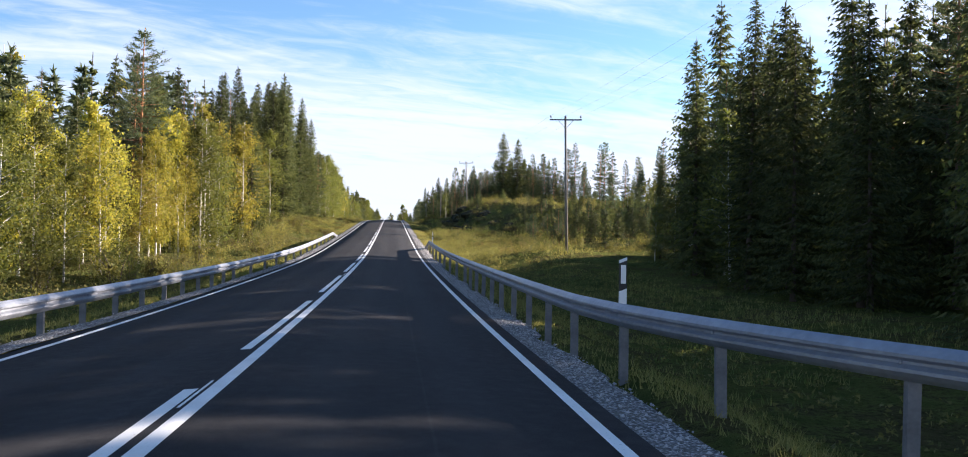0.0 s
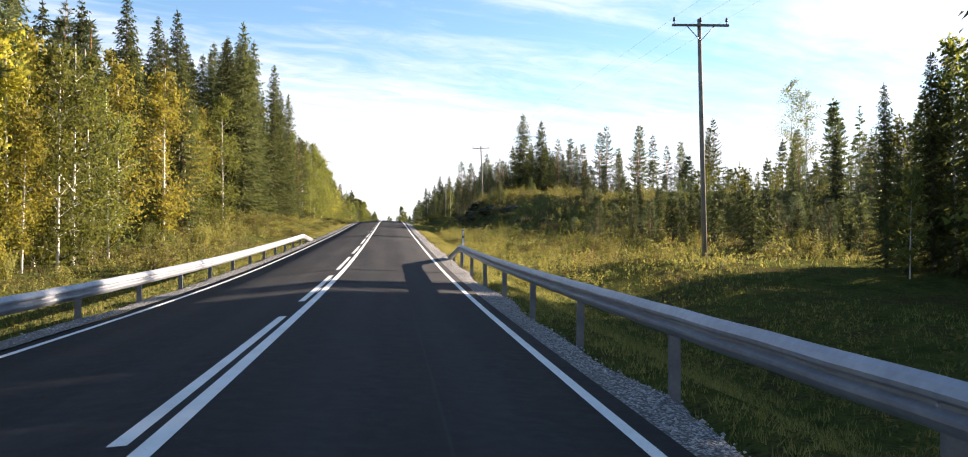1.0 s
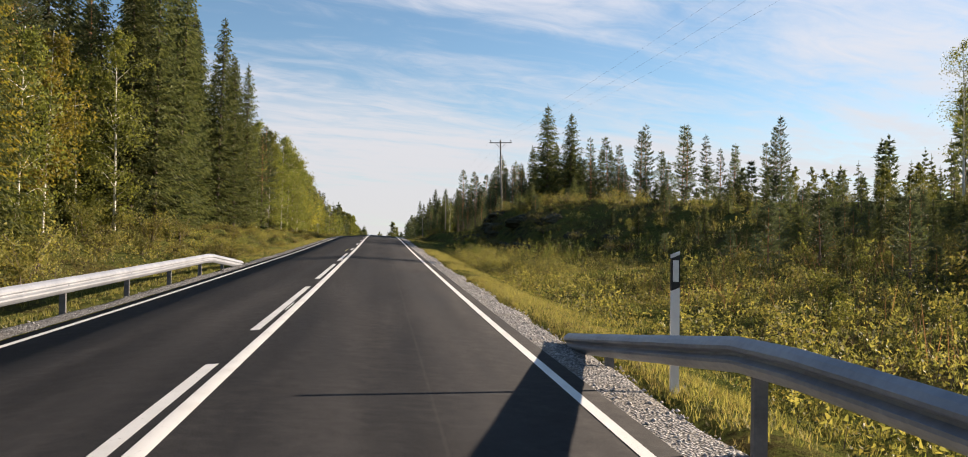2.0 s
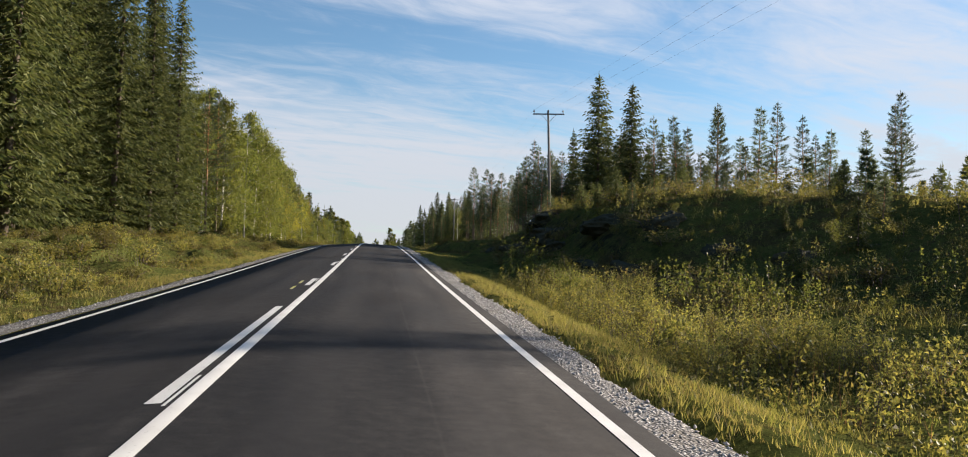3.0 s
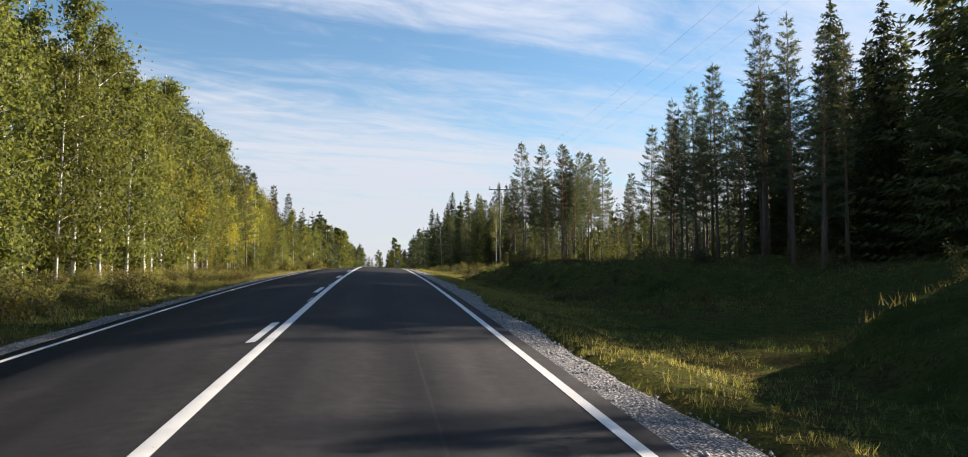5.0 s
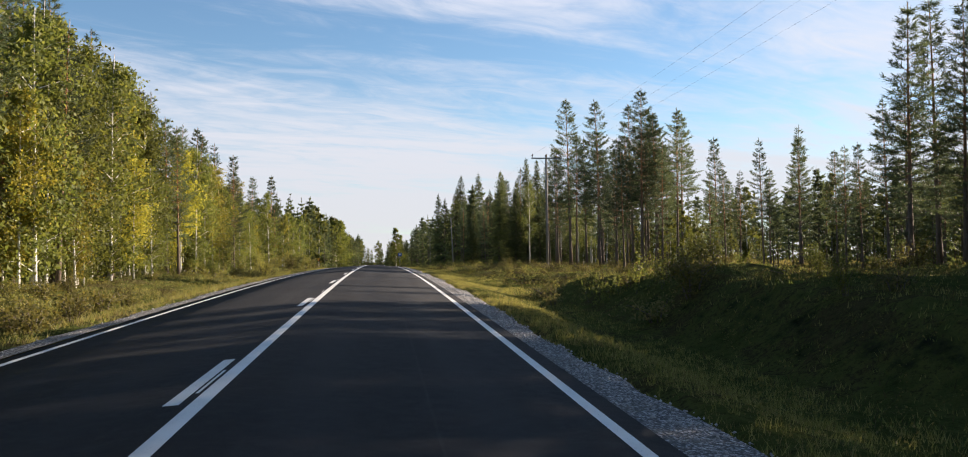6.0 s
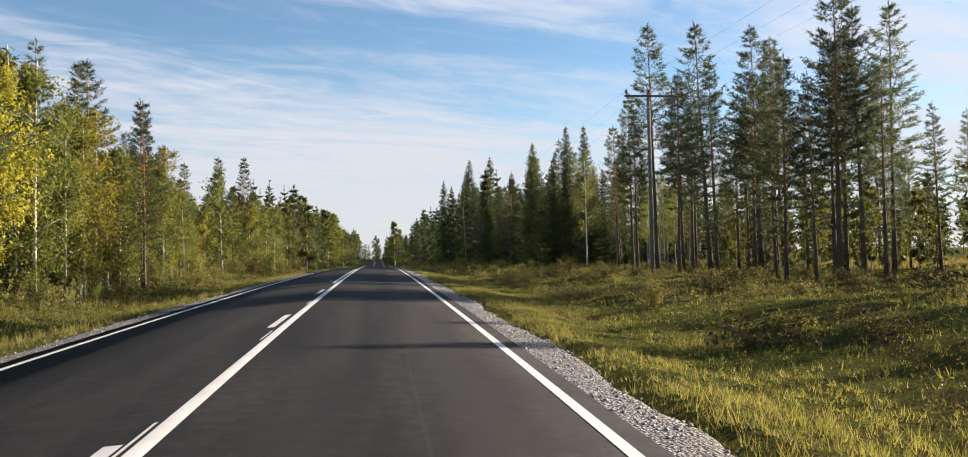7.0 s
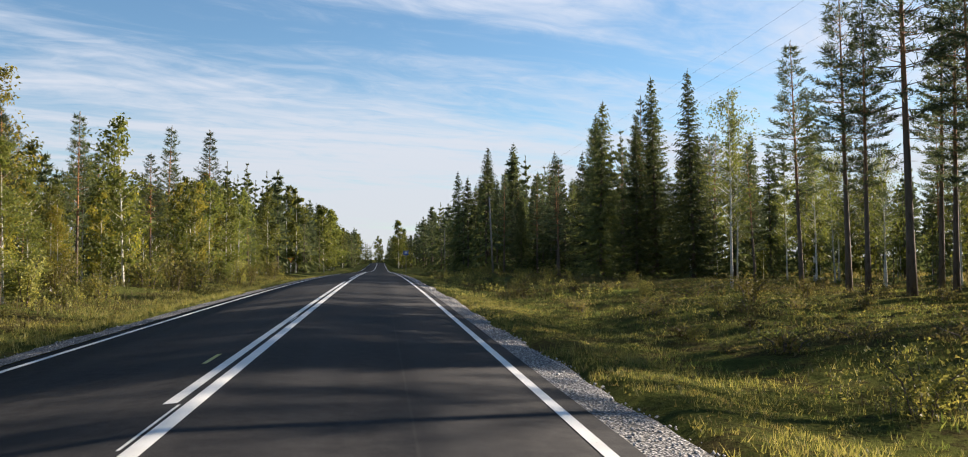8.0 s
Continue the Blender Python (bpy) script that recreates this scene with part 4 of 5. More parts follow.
stand("pine", -20.7, 318.7, 22.8, 1)
stand("pine", -18.6, 331.0, 24.2, 1)
# dark wood on the right, before the clearing
for x, y in scatter(25, 16.8, 23, -10, 46, 1.9, 111):
    k = pick(mixr, {"spruce": 0.62, "greenbirch": 0.2, "pine": 0.18})
    plant(k, x, y, mixr.uniform(7.5, 10.5) if k == "greenbirch" else mixr.uniform(10, 14))
for x, y in scatter(37, 21, 37, -6, 54, 2.3, 112):
    k = pick(mixr, {"spruce": 0.5, "pine": 0.4, "greenbirch": 0.1})
    plant(k, x, y, mixr.uniform(11, 15.5))
stand("spruce", 24.6, 52.7, 18.8, 1)
stand("spruce", 26.8, 49.0, 16.5, 1)
stand("greenbirch", 21.8, 50.0, 11.0, 0)
plant("spruce", 22.0, 57.5, 7.8, 1, 0.9)
plant("spruce", 21.2, 55.0, 5.2, 2, 0.9)
plant("greenbirch", 23.6, 58.8, 6.5, 1)
for x, y in scatter(16, 37, 52, 84, 100, 2.4, 124):
    plant(pick(mixr, {"pine": 0.45, "spruce": 0.55}), x, y, mixr.uniform(6.0, 8.5))
for x, y in scatter(16, 23.0, 33, 47, 58, 1.7, 130):
    plant(pick(mixr, {"spruce": 0.65, "greenbirch": 0.25, "pine": 0.1}), x, y, mixr.uniform(9.5, 13))
# hidden spruces deeper in, added so the wood blocks more sun
for x, y in scatter(34, 23, 36, -4, 47, 1.9, 131):
    far_tree("spruce", x, y, mixr.uniform(12.5, 15.5))
for x, y, h in ((25.0, 58.4, 10.0), (27.4, 59.4, 11.0), (23.6, 56.8, 9.0), (29.8, 60.2, 12.0), (26.2, 57.0, 9.5)):
    plant("spruce", x, y, h, 1, 1.05)
for x, y in scatter(26, 19, 25, -4, 54, 1.7, 132):
    plant(pick(mixr, {"spruce": 0.6, "greenbirch": 0.4}), x, y, mixr.uniform(3.0, 6.5))
# the rock hill: two spruces, pines behind
stand("spruce", 24.6, 170.9, 24.3, 2, 1.25)
stand("spruce", 27.1, 167.6, 22.6, 2, 1.15)
for x, y, top, k in ((31.5, 172.3, 20.2, 2), (34.2, 172.0, 20.4, 1), (39.0, 174.1, 21.8, 1), (50.9, 189.1, 25.3, 1), (46.3, 174.4, 22.9, 2), (48.9, 172.7, 21.2, 2),
                     (56.6, 181.5, 21.3, 1), (64.2, 184.7, 22.3, 1), (42.3, 181.1, 24.0, 2), (36.6, 177.0, 20.0, 1), (29.3, 176.5, 18.5, 1), (44.0, 178.5, 19.5, 1),
                     (53.0, 178.0, 20.0, 2), (59.0, 186.0, 20.5, 1)):
    plant("pine", x, y, top - float(ground_z(x, y)) + 0.06, k, 1.02)
for x, y, top in ((59.5, 170.7, 24.1), (58.2, 170.0, 22.6)):
    plant("pine", x, y, top - float(ground_z(x, y)) + 0.06, 0, 0.82)
stand("sparsebirch", 45.6, 113.4, 19.7, 0, 1.1)
stand("sparsebirch", 46.6, 112.0, 18.2, 0, 1.05)
for x, y in scatter(14, 33, 62, 166, 184, 2.6, 113):
    k = pick(mixr, {"pine": 0.85, "spruce": 0.15})
    plant(k, x, y, mixr.uniform(8, 11.5), None if k == "spruce" else int(mixr.integers(1, 3)))
for x, y in scatter(14, 48, 74, 92, 118, 3.0, 114):
    k = pick(mixr, {"pine": 0.55, "spruce": 0.35, "sparsebirch": 0.1})
    plant(k, x, y, mixr.uniform(7, 11))
# pines on the right past the hill
stand("pine", 19.6, 188.0, 16.8, 1)
stand("pine", 21.6, 190.5, 17.4, 2)
stand("pine", 25.2, 194.5, 17.2, 2)
stand("pine", 24.3, 205.4, 14.2, 2)
stand("pine", 25.8, 211.5, 12.9, 2)
stand("pine", 24.7, 222.1, 12.8, 2)
stand("pine", 25.3, 220.0, 14.6, 2)
stand("pine", 28.2, 221.0, 15.6, 2)
stand("pine", 26.0, 230.3, 13.5, 2)
stand("pine", 21.4, 232.4, 20.3, 0)
stand("pine", 22.4, 234.5, 17.5, 1)
stand("pine", 20.6, 236.6, 16.2, 1)
for x, y, top, k in ((22.8, 232.8, 18.5, 0), (20.0, 234.4, 16.8, 1), (23.6, 235.6, 18.2, 0), (19.6, 231.0, 15.2, 2), (24.6, 233.4, 19.0, 0), (22.4, 230.6, 16.0, 1)):
    stand("pine", x, y, top, k)
for x, y, top in ((20.0, 197.4, 16.0), (22.2, 199.0, 16.8), (24.6, 199.4, 17.2), (21.0, 196.0, 15.6)):
    stand("pine", x, y, top, 1, 1.05)
stand("pine", 22.0, 247.0, 19.7, 1)
stand("pine", 21.2, 255.7, 24.2, 0)
stand("pine", 20.2, 258.2, 19.5, 0)
stand("pine", 35.2, 251.2, 19.6, 1)
stand("sparsebirch", 18.7, 266.0, 16.5, 0)
stand("spruce", 22.6, 288.8, 22.3, 1, 0.95)
stand("spruce", 23.1, 282.4, 21.2, 1, 0.95)
stand("pine", 24.6, 296.0, 20.5, 1)
stand("spruce", 25.2, 303.0, 20.8, 1)
stand("spruce", 22.4, 392.0, 31.0, 0, 1.15)
stand("spruce", 25.8, 380.3, 30.3, 0)
for x, y in scatter(36, 18.5, 44, 172, 198, 2.1, 120):
    plant("pine", x, y, mixr.uniform(9, 12), int(mixr.integers(3)))
for x, y in scatter(9, 28, 38, 206, 228, 2.3, 127):
    plant("pine", x, y, mixr.uniform(8, 10.5), int(mixr.integers(1, 3)))
for x, y in scatter(12, 20, 31, 246, 264, 2.1, 115):
    plant("pine", x, y, mixr.uniform(11, 14.5), (0, 2)[int(mixr.integers(2))])
for x, y in scatter(26, 30, 56, 205, 262, 3.0, 116):
    k = pick(mixr, {"pine": 0.8, "sparsebirch": 0.2})
    plant(k, x, y, mixr.uniform(6, 9))
for x, y in scatter(14, 24, 33, 264, 285, 2.2, 123):
    k = pick(mixr, {"pine": 0.5, "sparsebirch": 0.5})
    plant(k, x, y, mixr.uniform(6, 9.5))
for x, y in scatter(58, 18, 34, 283, 345, 1.9, 117):
    k = pick(mixr, {"pine": 0.5, "spruce": 0.4, "sparsebirch": 0.1})
    plant(k, x, y, mixr.uniform(9, 14))
for x, y in scatter(14, 16.5, 25, 350, 400, 2.2, 118):
    plant("spruce", x, y, mixr.uniform(14, 20))
for x, y in scatter(13, -20, -13.5, 204, 252, 2.4, 126):
    plant("pine", x, y, mixr.uniform(11, 15), int(mixr.integers(3)))
# bright green trees close to the road farther on
for x, y, top in ((-12.4, 441, 21.5), (-13.6, 455, 23.5), (-12.2, 468, 23.0), (-14.2, 476, 24.5), (-12.6, 490, 23.0), (-15.5, 462, 22.0), (-13.5, 482, 23.5), (8.2, 536, 23.5), (9.6, 542, 20.5)):
    stand("pointedbirch", x, y, top + 0.8, 0, 1.45)
for key, x, y, top in (("pine", -14.6, 207, 20.8), ("pine", -15.4, 211.5, 20.4), ("pine", -13.6, 203.0, 19.8), ("greenbirch", -13.2, 209, 18.8), ("pine", -15.0, 198.5, 20.5), ("greenbirch", -12.9, 200.5, 18.5)):
    stand(key, x, y, top, 0)
# spruces added outside the camera's view to shade the road
for x, y in [p for p in scatter(26, 23, 36, 176, 199, 2.0, 128) if p[0] - 1.6 > 0.63 * (p[1] - 155.8)]:
    plant("spruce", x, y, mixr.uniform(11, 14.5))
for x, y, top in ((26.0, 249.5, 22.5), (23.6, 252.0, 23.5), (28.5, 252.5, 22.5), (31.0, 256.5, 23.0)):
    stand("pine", x, y, top, 0)
for x, y in scatter(14, 18, 30, 176, 193, 1.9, 125):
    plant(pick(mixr, {"pine": 0.4, "spruce": 0.6}), x, y, mixr.uniform(6.5, 9.5))
# woods that stand deeper in and farther off
for n, x0, x1, y0, y1, gap, sd, lo, hi, sh in (
        (120, -46, -26, -10, 240, 2.8, 201, 13, 19, {"spruce": 0.4, "pine": 0.4, "birch": 0.2}),
        (120, -60, -28, 240, 420, 3.2, 202, 9, 13, {"pine": 0.6, "birch": 0.15, "spruce": 0.25}),
        (130, -28, -13, 348, 520, 2.3, 203, 12.5, 16.5, {"pine": 0.30, "greenbirch": 0.10, "spruce": 0.60}),
        (80, -24, -9, 520, 700, 2.8, 204, 12, 17, {"spruce": 0.4, "greenbirch": 0.4, "pine": 0.2}),
        (64, 37, 76, -10, 60, 3.0, 205, 11, 14.5, {"spruce": 0.5, "pine": 0.5}),
        (60, 24, 40, -4, 54, 2.0, 216, 11, 15, {"spruce": 1.0}),
        (70, 62, 100, 60, 200, 3.6, 206, 9, 14, {"spruce": 0.5, "pine": 0.5}),
        (60, 70, 110, 200, 345, 3.6, 207, 9, 13, {"spruce": 0.5, "pine": 0.5}),
        (60, 34, 62, 312, 345, 2.4, 211, 5, 10, {"spruce": 0.5, "pine": 0.5}),
        (170, 15.5, 40, 345, 560, 2.5, 208, 11, 18, {"spruce": 0.6, "pine": 0.4}),
        (70, 8.5, 34, 545, 700, 2.8, 209, 10, 15, {"spruce": 0.6, "pine": 0.4}),
        (80, -34, 34, 694, 730, 1.7, 210, 10, 16, {"spruce": 0.8, "greenbirch": 0.2}),
        (34, -12, 12, 691, 700, 1.2, 215, 3, 7, {"spruce": 1.0}),
        (54, 5.4, 15, 600, 690, 1.5, 217, 9, 13, {"spruce": 1.0}),
        (60, 62, 84, 240, 345, 2.2, 219, 4, 9, {"spruce": 0.7, "greenbirch": 0.3}),
        (70, 36, 72, 104, 152, 2.2, 220, 2, 4.5, {"spruce": 0.6, "greenbirch": 0.4}),
        (46, 22, 42, 296, 345, 1.9, 221, 8, 13, {"spruce": 1.0}),
        (40, 6.2, 14, 540, 600, 1.5, 218, 8, 12, {"spruce": 1.0}),
        (80, 31, 52, 205, 240, 2.0, 222, 4.5, 7.5, {"pine": 0.5, "spruce": 0.25, "greenbirch": 0.25}),
        (50, 64, 84, 236, 320, 2.2, 223, 8, 12, {"pine": 0.5, "spruce": 0.3, "greenbirch": 0.2}),
        (46, 36, 54, 266, 314, 2.2, 224, 6, 10, {"spruce": 0.4, "pine": 0.4, "greenbirch": 0.2}),
        (60, 25, 37, 238, 282, 1.6, 225, 2.0, 5.0, {"greenbirch": 0.7, "spruce": 0.3}),
        (60, 33, 66, 200, 244, 2.4, 212, 2.5, 6, {"spruce": 0.5, "greenbirch": 0.5}),
        (40, 110, 150, 60, 420, 5.0, 213, 13, 17, {"spruce": 0.7, "pine": 0.3}),
        (30, -85, -60, 0, 420, 5.0, 214, 13, 18, {"spruce": 0.7, "pine": 0.3})):
    for x, y in scatter(n, x0, x1, y0, y1, gap, sd):
        far_tree(pick(mixr, sh), x, y, mixr.uniform(lo, hi))


def woods_object(name, key, mat, label, store=woods):
    vs, fs, n = [], [], 0
    for v, f in store[key]:
        vs.append(v)
        fs.append(f + n)
        n += len(v)
    if vs:
        tagged(new(name, fast_mesh(name, np.concatenate(vs), np.concatenate(fs), mat)), label, "woods", kind="stuff")


woods_object("distant_spruce_needles", "needle", SPRUCE_NEEDLES, "dark spruce branches of the woods behind the road")
woods_object("distant_pine_needles", "pine", PINE_NEEDLES, "pine crowns of the woods behind the road")
woods_object("distant_yellow_leaves", "yellow", BIRCH_LEAVES, "yellowing birch crowns of the woods behind the road")
woods_object("distant_green_leaves", "green", GREEN_LEAVES, "green birch crowns of the woods behind the road")
woods_object("distant_trunks", "wood", SPRUCE_BARK, "brown trunks of the woods behind the road")
woods_object("distant_birch_trunks", "pale", BIRCH_BARK, "white birch trunks of the woods behind the road")

# ---- saplings and bushes ----
for x, y in [p for p in scatter(130, 17, 46, 64, 106, 1.5, 301) if p[1] < 92 or p[0] > 25]:
    plant("youngpine", x, y, mixr.uniform(1.3, 3.3))
for x, y in scatter(34, 19, 44, 106, 128, 1.6, 330):
    plant("youngpine", x, y, mixr.uniform(1.0, 2.4))
for x, y, h in ((15.0, 127.2, 1.6), (15.4, 131.6, 2.3), (14.6, 132.8, 2.0), (15.8, 134.0, 2.6), (15.2, 135.2, 1.7), (15.6, 141.2, 1.9), (14.8, 149.0, 2.2), (16.0, 153.4, 2.5)):
    plant("youngpine", x, y, h)
for x, y in scatter(26, 15, 34, 112, 158, 2.0, 313):
    plant("youngpine", x, y, mixr.uniform(1.0, 2.2))
for x, y in [p for p in scatter(130, 9.5, 34, 60, 108, 1.3, 302) if p[0] > 20 or p[1] < 94]:
    far_bush(x, y, mixr.uniform(0.6, 1.5))
for x, y in scatter(20, 7.0, 10.0, 97, 118, 1.0, 303):
    plant("bush", x, y, mixr.uniform(0.6, 1.0), int(mixr.integers(2)))
for x, y in [p for p in scatter(100, 13.5, 34, 110, 168, 1.4, 304) if p[0] > 19 or p[1] > 122]:
    far_bush(x, y, mixr.uniform(0.6, 1.5))
for x, y in scatter(26, 9.4, 22, 180, 207, 1.2, 314):
    plant("bush", x, y, mixr.uniform(0.5, 1.2))
for x, y in scatter(60, 32, 62, 82, 126, 1.6, 321):
    far_bush(x, y, mixr.uniform(0.8, 2.0))
for x, y in scatter(40, 12, 25, 103, 124, 1.2, 322):
    far_bush(x, y, mixr.uniform(0.4, 0.75))
for x, y in scatter(70, 7.5, 17, 264, 350, 1.3, 319):
    far_bush(x, y, mixr.uniform(0.5, 1.2))
for x, y in scatter(46, 10.5, 18, 114, 152, 1.0, 320):
    far_bush(x, y, mixr.uniform(0.4, 0.9))
for x, y in scatter(6, 8.0, 9.6, 113, 124, 1.2, 305):
    plant("bush", x, y, mixr.uniform(0.9, 1.5), 2)
for x, y in scatter(26, 8.5, 24, 204, 262, 2.2, 306):
    plant("bush", x, y, mixr.uniform(0.4, 1.0))
for x, y in scatter(135, 7.6, 24, 172, 268, 1.15, 315):
    plant("heather", x, y, mixr.uniform(0.25, 0.65))
for x, y in scatter(190, -13, -5.9, 92, 205, 0.8, 318):
    plant("bilberry", x, y, mixr.uniform(0.3, 0.75))
for x, y in scatter(85, -13, -6.4, 94, 210, 1.0, 316):
    plant("heather", x, y, mixr.uniform(0.25, 0.5))
for x, y in scatter(28, 9.0, 15, 114, 152, 1.0, 317):
    plant("heather", x, y, mixr.uniform(0.3, 0.6))
for x, y in scatter(40, -14, -8.8, 30, 108, 1.4, 307):
    plant("bush", x, y, mixr.uniform(0.8, 2.2))
for x, y in scatter(26, -13, -9.2, 108, 230, 2.0, 308):
    plant("bush", x, y, mixr.uniform(0.4, 1.1))
for x, y in scatter(40, -13, -9.0, 226, 335, 1.5, 309):
    plant("bush", x, y, mixr.uniform(0.9, 2.4))
for x, y in scatter(34, -17.5, -12.8, 26, 108, 1.7, 310):
    far_bush(x, y, mixr.uniform(1.8, 3.4), 2)
for x, y in scatter(26, -17.0, -12.2, 150, 236, 1.7, 311):
    far_bush(x, y, mixr.uniform(1.6, 3.0), 2)
for x, y in scatter(12, 16, 24, -2, 52, 1.6, 312):
    far_bush(x, y, mixr.uniform(1.0, 2.0), 2)


woods_object("scrub_green_leaves", "green", GREEN_LEAVES, "green birch scrub among the trees and on the heath", scrub)
woods_object("scrub_yellow_leaves", "yellow", SHRUB_LEAVES, "yellow-green willow scrub on the clearing and the hill", scrub)
woods_object("scrub_stems", "stem", TWIG_BARK, "thin brown stems of the scrub", scrub)

# ---- boulders on the hill and the bank ----
MOSSY = surface("moss_on_rock", [(0.022, 0.024, 0.014), (0.046, 0.047, 0.030), (0.090, 0.088, 0.060)], 1.6, 0.95, 1.0, 9.0, spec=0.1)


def boulder_mesh(name, seed):
    """A blunt rock with broken sides, its foot under the ground."""
    rng = np.random.default_rng(seed)
    bm = bmesh.new()
    bmesh.ops.create_icosphere(bm, subdivisions=4, radius=1.0)
    cuts = [(Vector(rng_unit(rng, 1)[0]), rng.uniform(0.55, 0.9)) for _ in range(7)]
    for v in bm.verts:
        p = v.co.copy()
        for n, d in cuts:
            over = p.dot(n) - d
            if over > 0:
                p -= n * over * 0.85
        p *= 1 + 0.26 * noise.noise(p * 1.9 + Vector((seed, 0, 0))) + 0.13 * noise.noise(p * 4.1 + Vector((0, seed, 0))) + 0.05 * noise.noise(p * 9.0)
        v.co = Vector((p.x, p.y, p.z * 0.62))
    me = bpy.data.meshes.new(name)
    bm.to_mesh(me)
    bm.free()
    me.materials.append(MOSSY)
    return me


for x, y in scatter(42, 10.0, 18.5, 108, 152, 1.2, 331):
    plant("heather", x, y, mixr.uniform(0.4, 0.9))
ROCKS = [boulder_mesh("boulder_" + c, k) for k, c in enumerate("abcd", 3)]
rocks = np.random.default_rng(91)
STONES = [(13.2, 121.0, 1.3), (15.4, 124.2, 1.4), (11.8, 124.5, 0.9), (14.2, 128.5, 1.5), (12.5, 133.0, 1.2), (13.4, 138.5, 1.7), (12.0, 144.0, 1.4), (14.8, 146.5, 1.8), (10.8, 149.5, 1.0),
          (16.6, 119.5, 1.0), (18.5, 116.0, 1.1), (12.6, 116.5, 0.7), (-8.3, 106.0, 0.5), (-9.2, 111.5, 0.6), (-7.6, 118.0, 0.4), (-9.6, 126.0, 0.6)]
for k, (x, y, r) in enumerate(STONES):
    ob = new("boulder", ROCKS[k % 4])
    ob.matrix_basis = pose(x, y, float(ground_z(x, y)) - 0.30 * r, rocks.uniform(-12, 12), rocks.uniform(-12, 12), rocks.uniform(0, 360)) @ Matrix.Diagonal((r * rocks.uniform(0.9, 1.3), r, r * rocks.uniform(0.7, 1.0), 1))
    tagged(ob, "dark mossy boulder half sunk in the slope" if x > 0 else "small mossy boulder on the verge under the spruces", "boulder", "boulders")

# ---- crash barriers ----


def w_beam(y0, y1, where, height, sign, step=1.0):
    """The ribbed rail, its face towards the road; sign: the side of the road. Both ends run down to the ground at y1."""
    prof = [(-0.155, 0.00), (-0.12, 0.045), (-0.075, 0.08), (-0.045, 0.08), (-0.012, 0.02), (0.012, 0.02), (0.045, 0.08), (0.075, 0.08), (0.12, 0.045), (0.155, 0.00)]
    yy = np.append(np.arange(y0, y1, step), y1)
    k = len(prof)
    vs = []
    for y in yy:
        x = where(y)
        zc = float(road_top(min(abs(x), 4.5) * sign, y)) + height(y)
        sag = 0.004 * math.sin(y * 3.1)
        for dz, dx in prof:
            vs.append((x - sign * dx, y, zc + dz + sag))
    for y in yy:
        x = where(y)
        zc = float(road_top(min(abs(x), 4.5) * sign, y)) + height(y)
        for dz, dx in prof:
            vs.append((x - sign * (dx - 0.012), y, zc + dz * 0.97))
    n = len(yy) * k
    fs = []
    for i in range(len(yy) - 1):
        for j in range(k - 1):
            q = i * k + j
            fs.append((q, q + 1, q + k + 1, q + k))
            fs.append((n + q, n + q + k, n + q + k + 1, n + q + 1))
        for j in (0, k - 1):
            q = i * k + j
            fs.append((q, q + k, n + q + k, n + q))
    for i in (0, len(yy) - 1):
        for j in range(k - 1):
            q = i * k + j
            fs.append((q, n + q, n + q + 1, q + 1))
    return mesh_from("rail", vs, fs, [ZINC], None, False)


def post_bm(h):
    """A C-shaped steel post."""
    bm = bmesh.new()
    sec = [(-0.05, -0.03), (0.05, -0.03), (0.05, -0.012), (0.044, -0.012), (0.044, -0.024), (-0.044, -0.024), (-0.044, 0.026), (0.044, 0.026), (0.044, 0.014), (0.05, 0.014), (0.05, 0.032), (-0.05, 0.032)]
    lo = [bm.verts.new((a, b, -0.5)) for a, b in sec]
    hi = [bm.verts.new((a, b, h)) for a, b in sec]
    for i in range(len(sec)):
        j = (i + 1) % len(sec)
        bm.faces.new((lo[i], lo[j], hi[j], hi[i]))
    bm.faces.new(hi)
    return bm


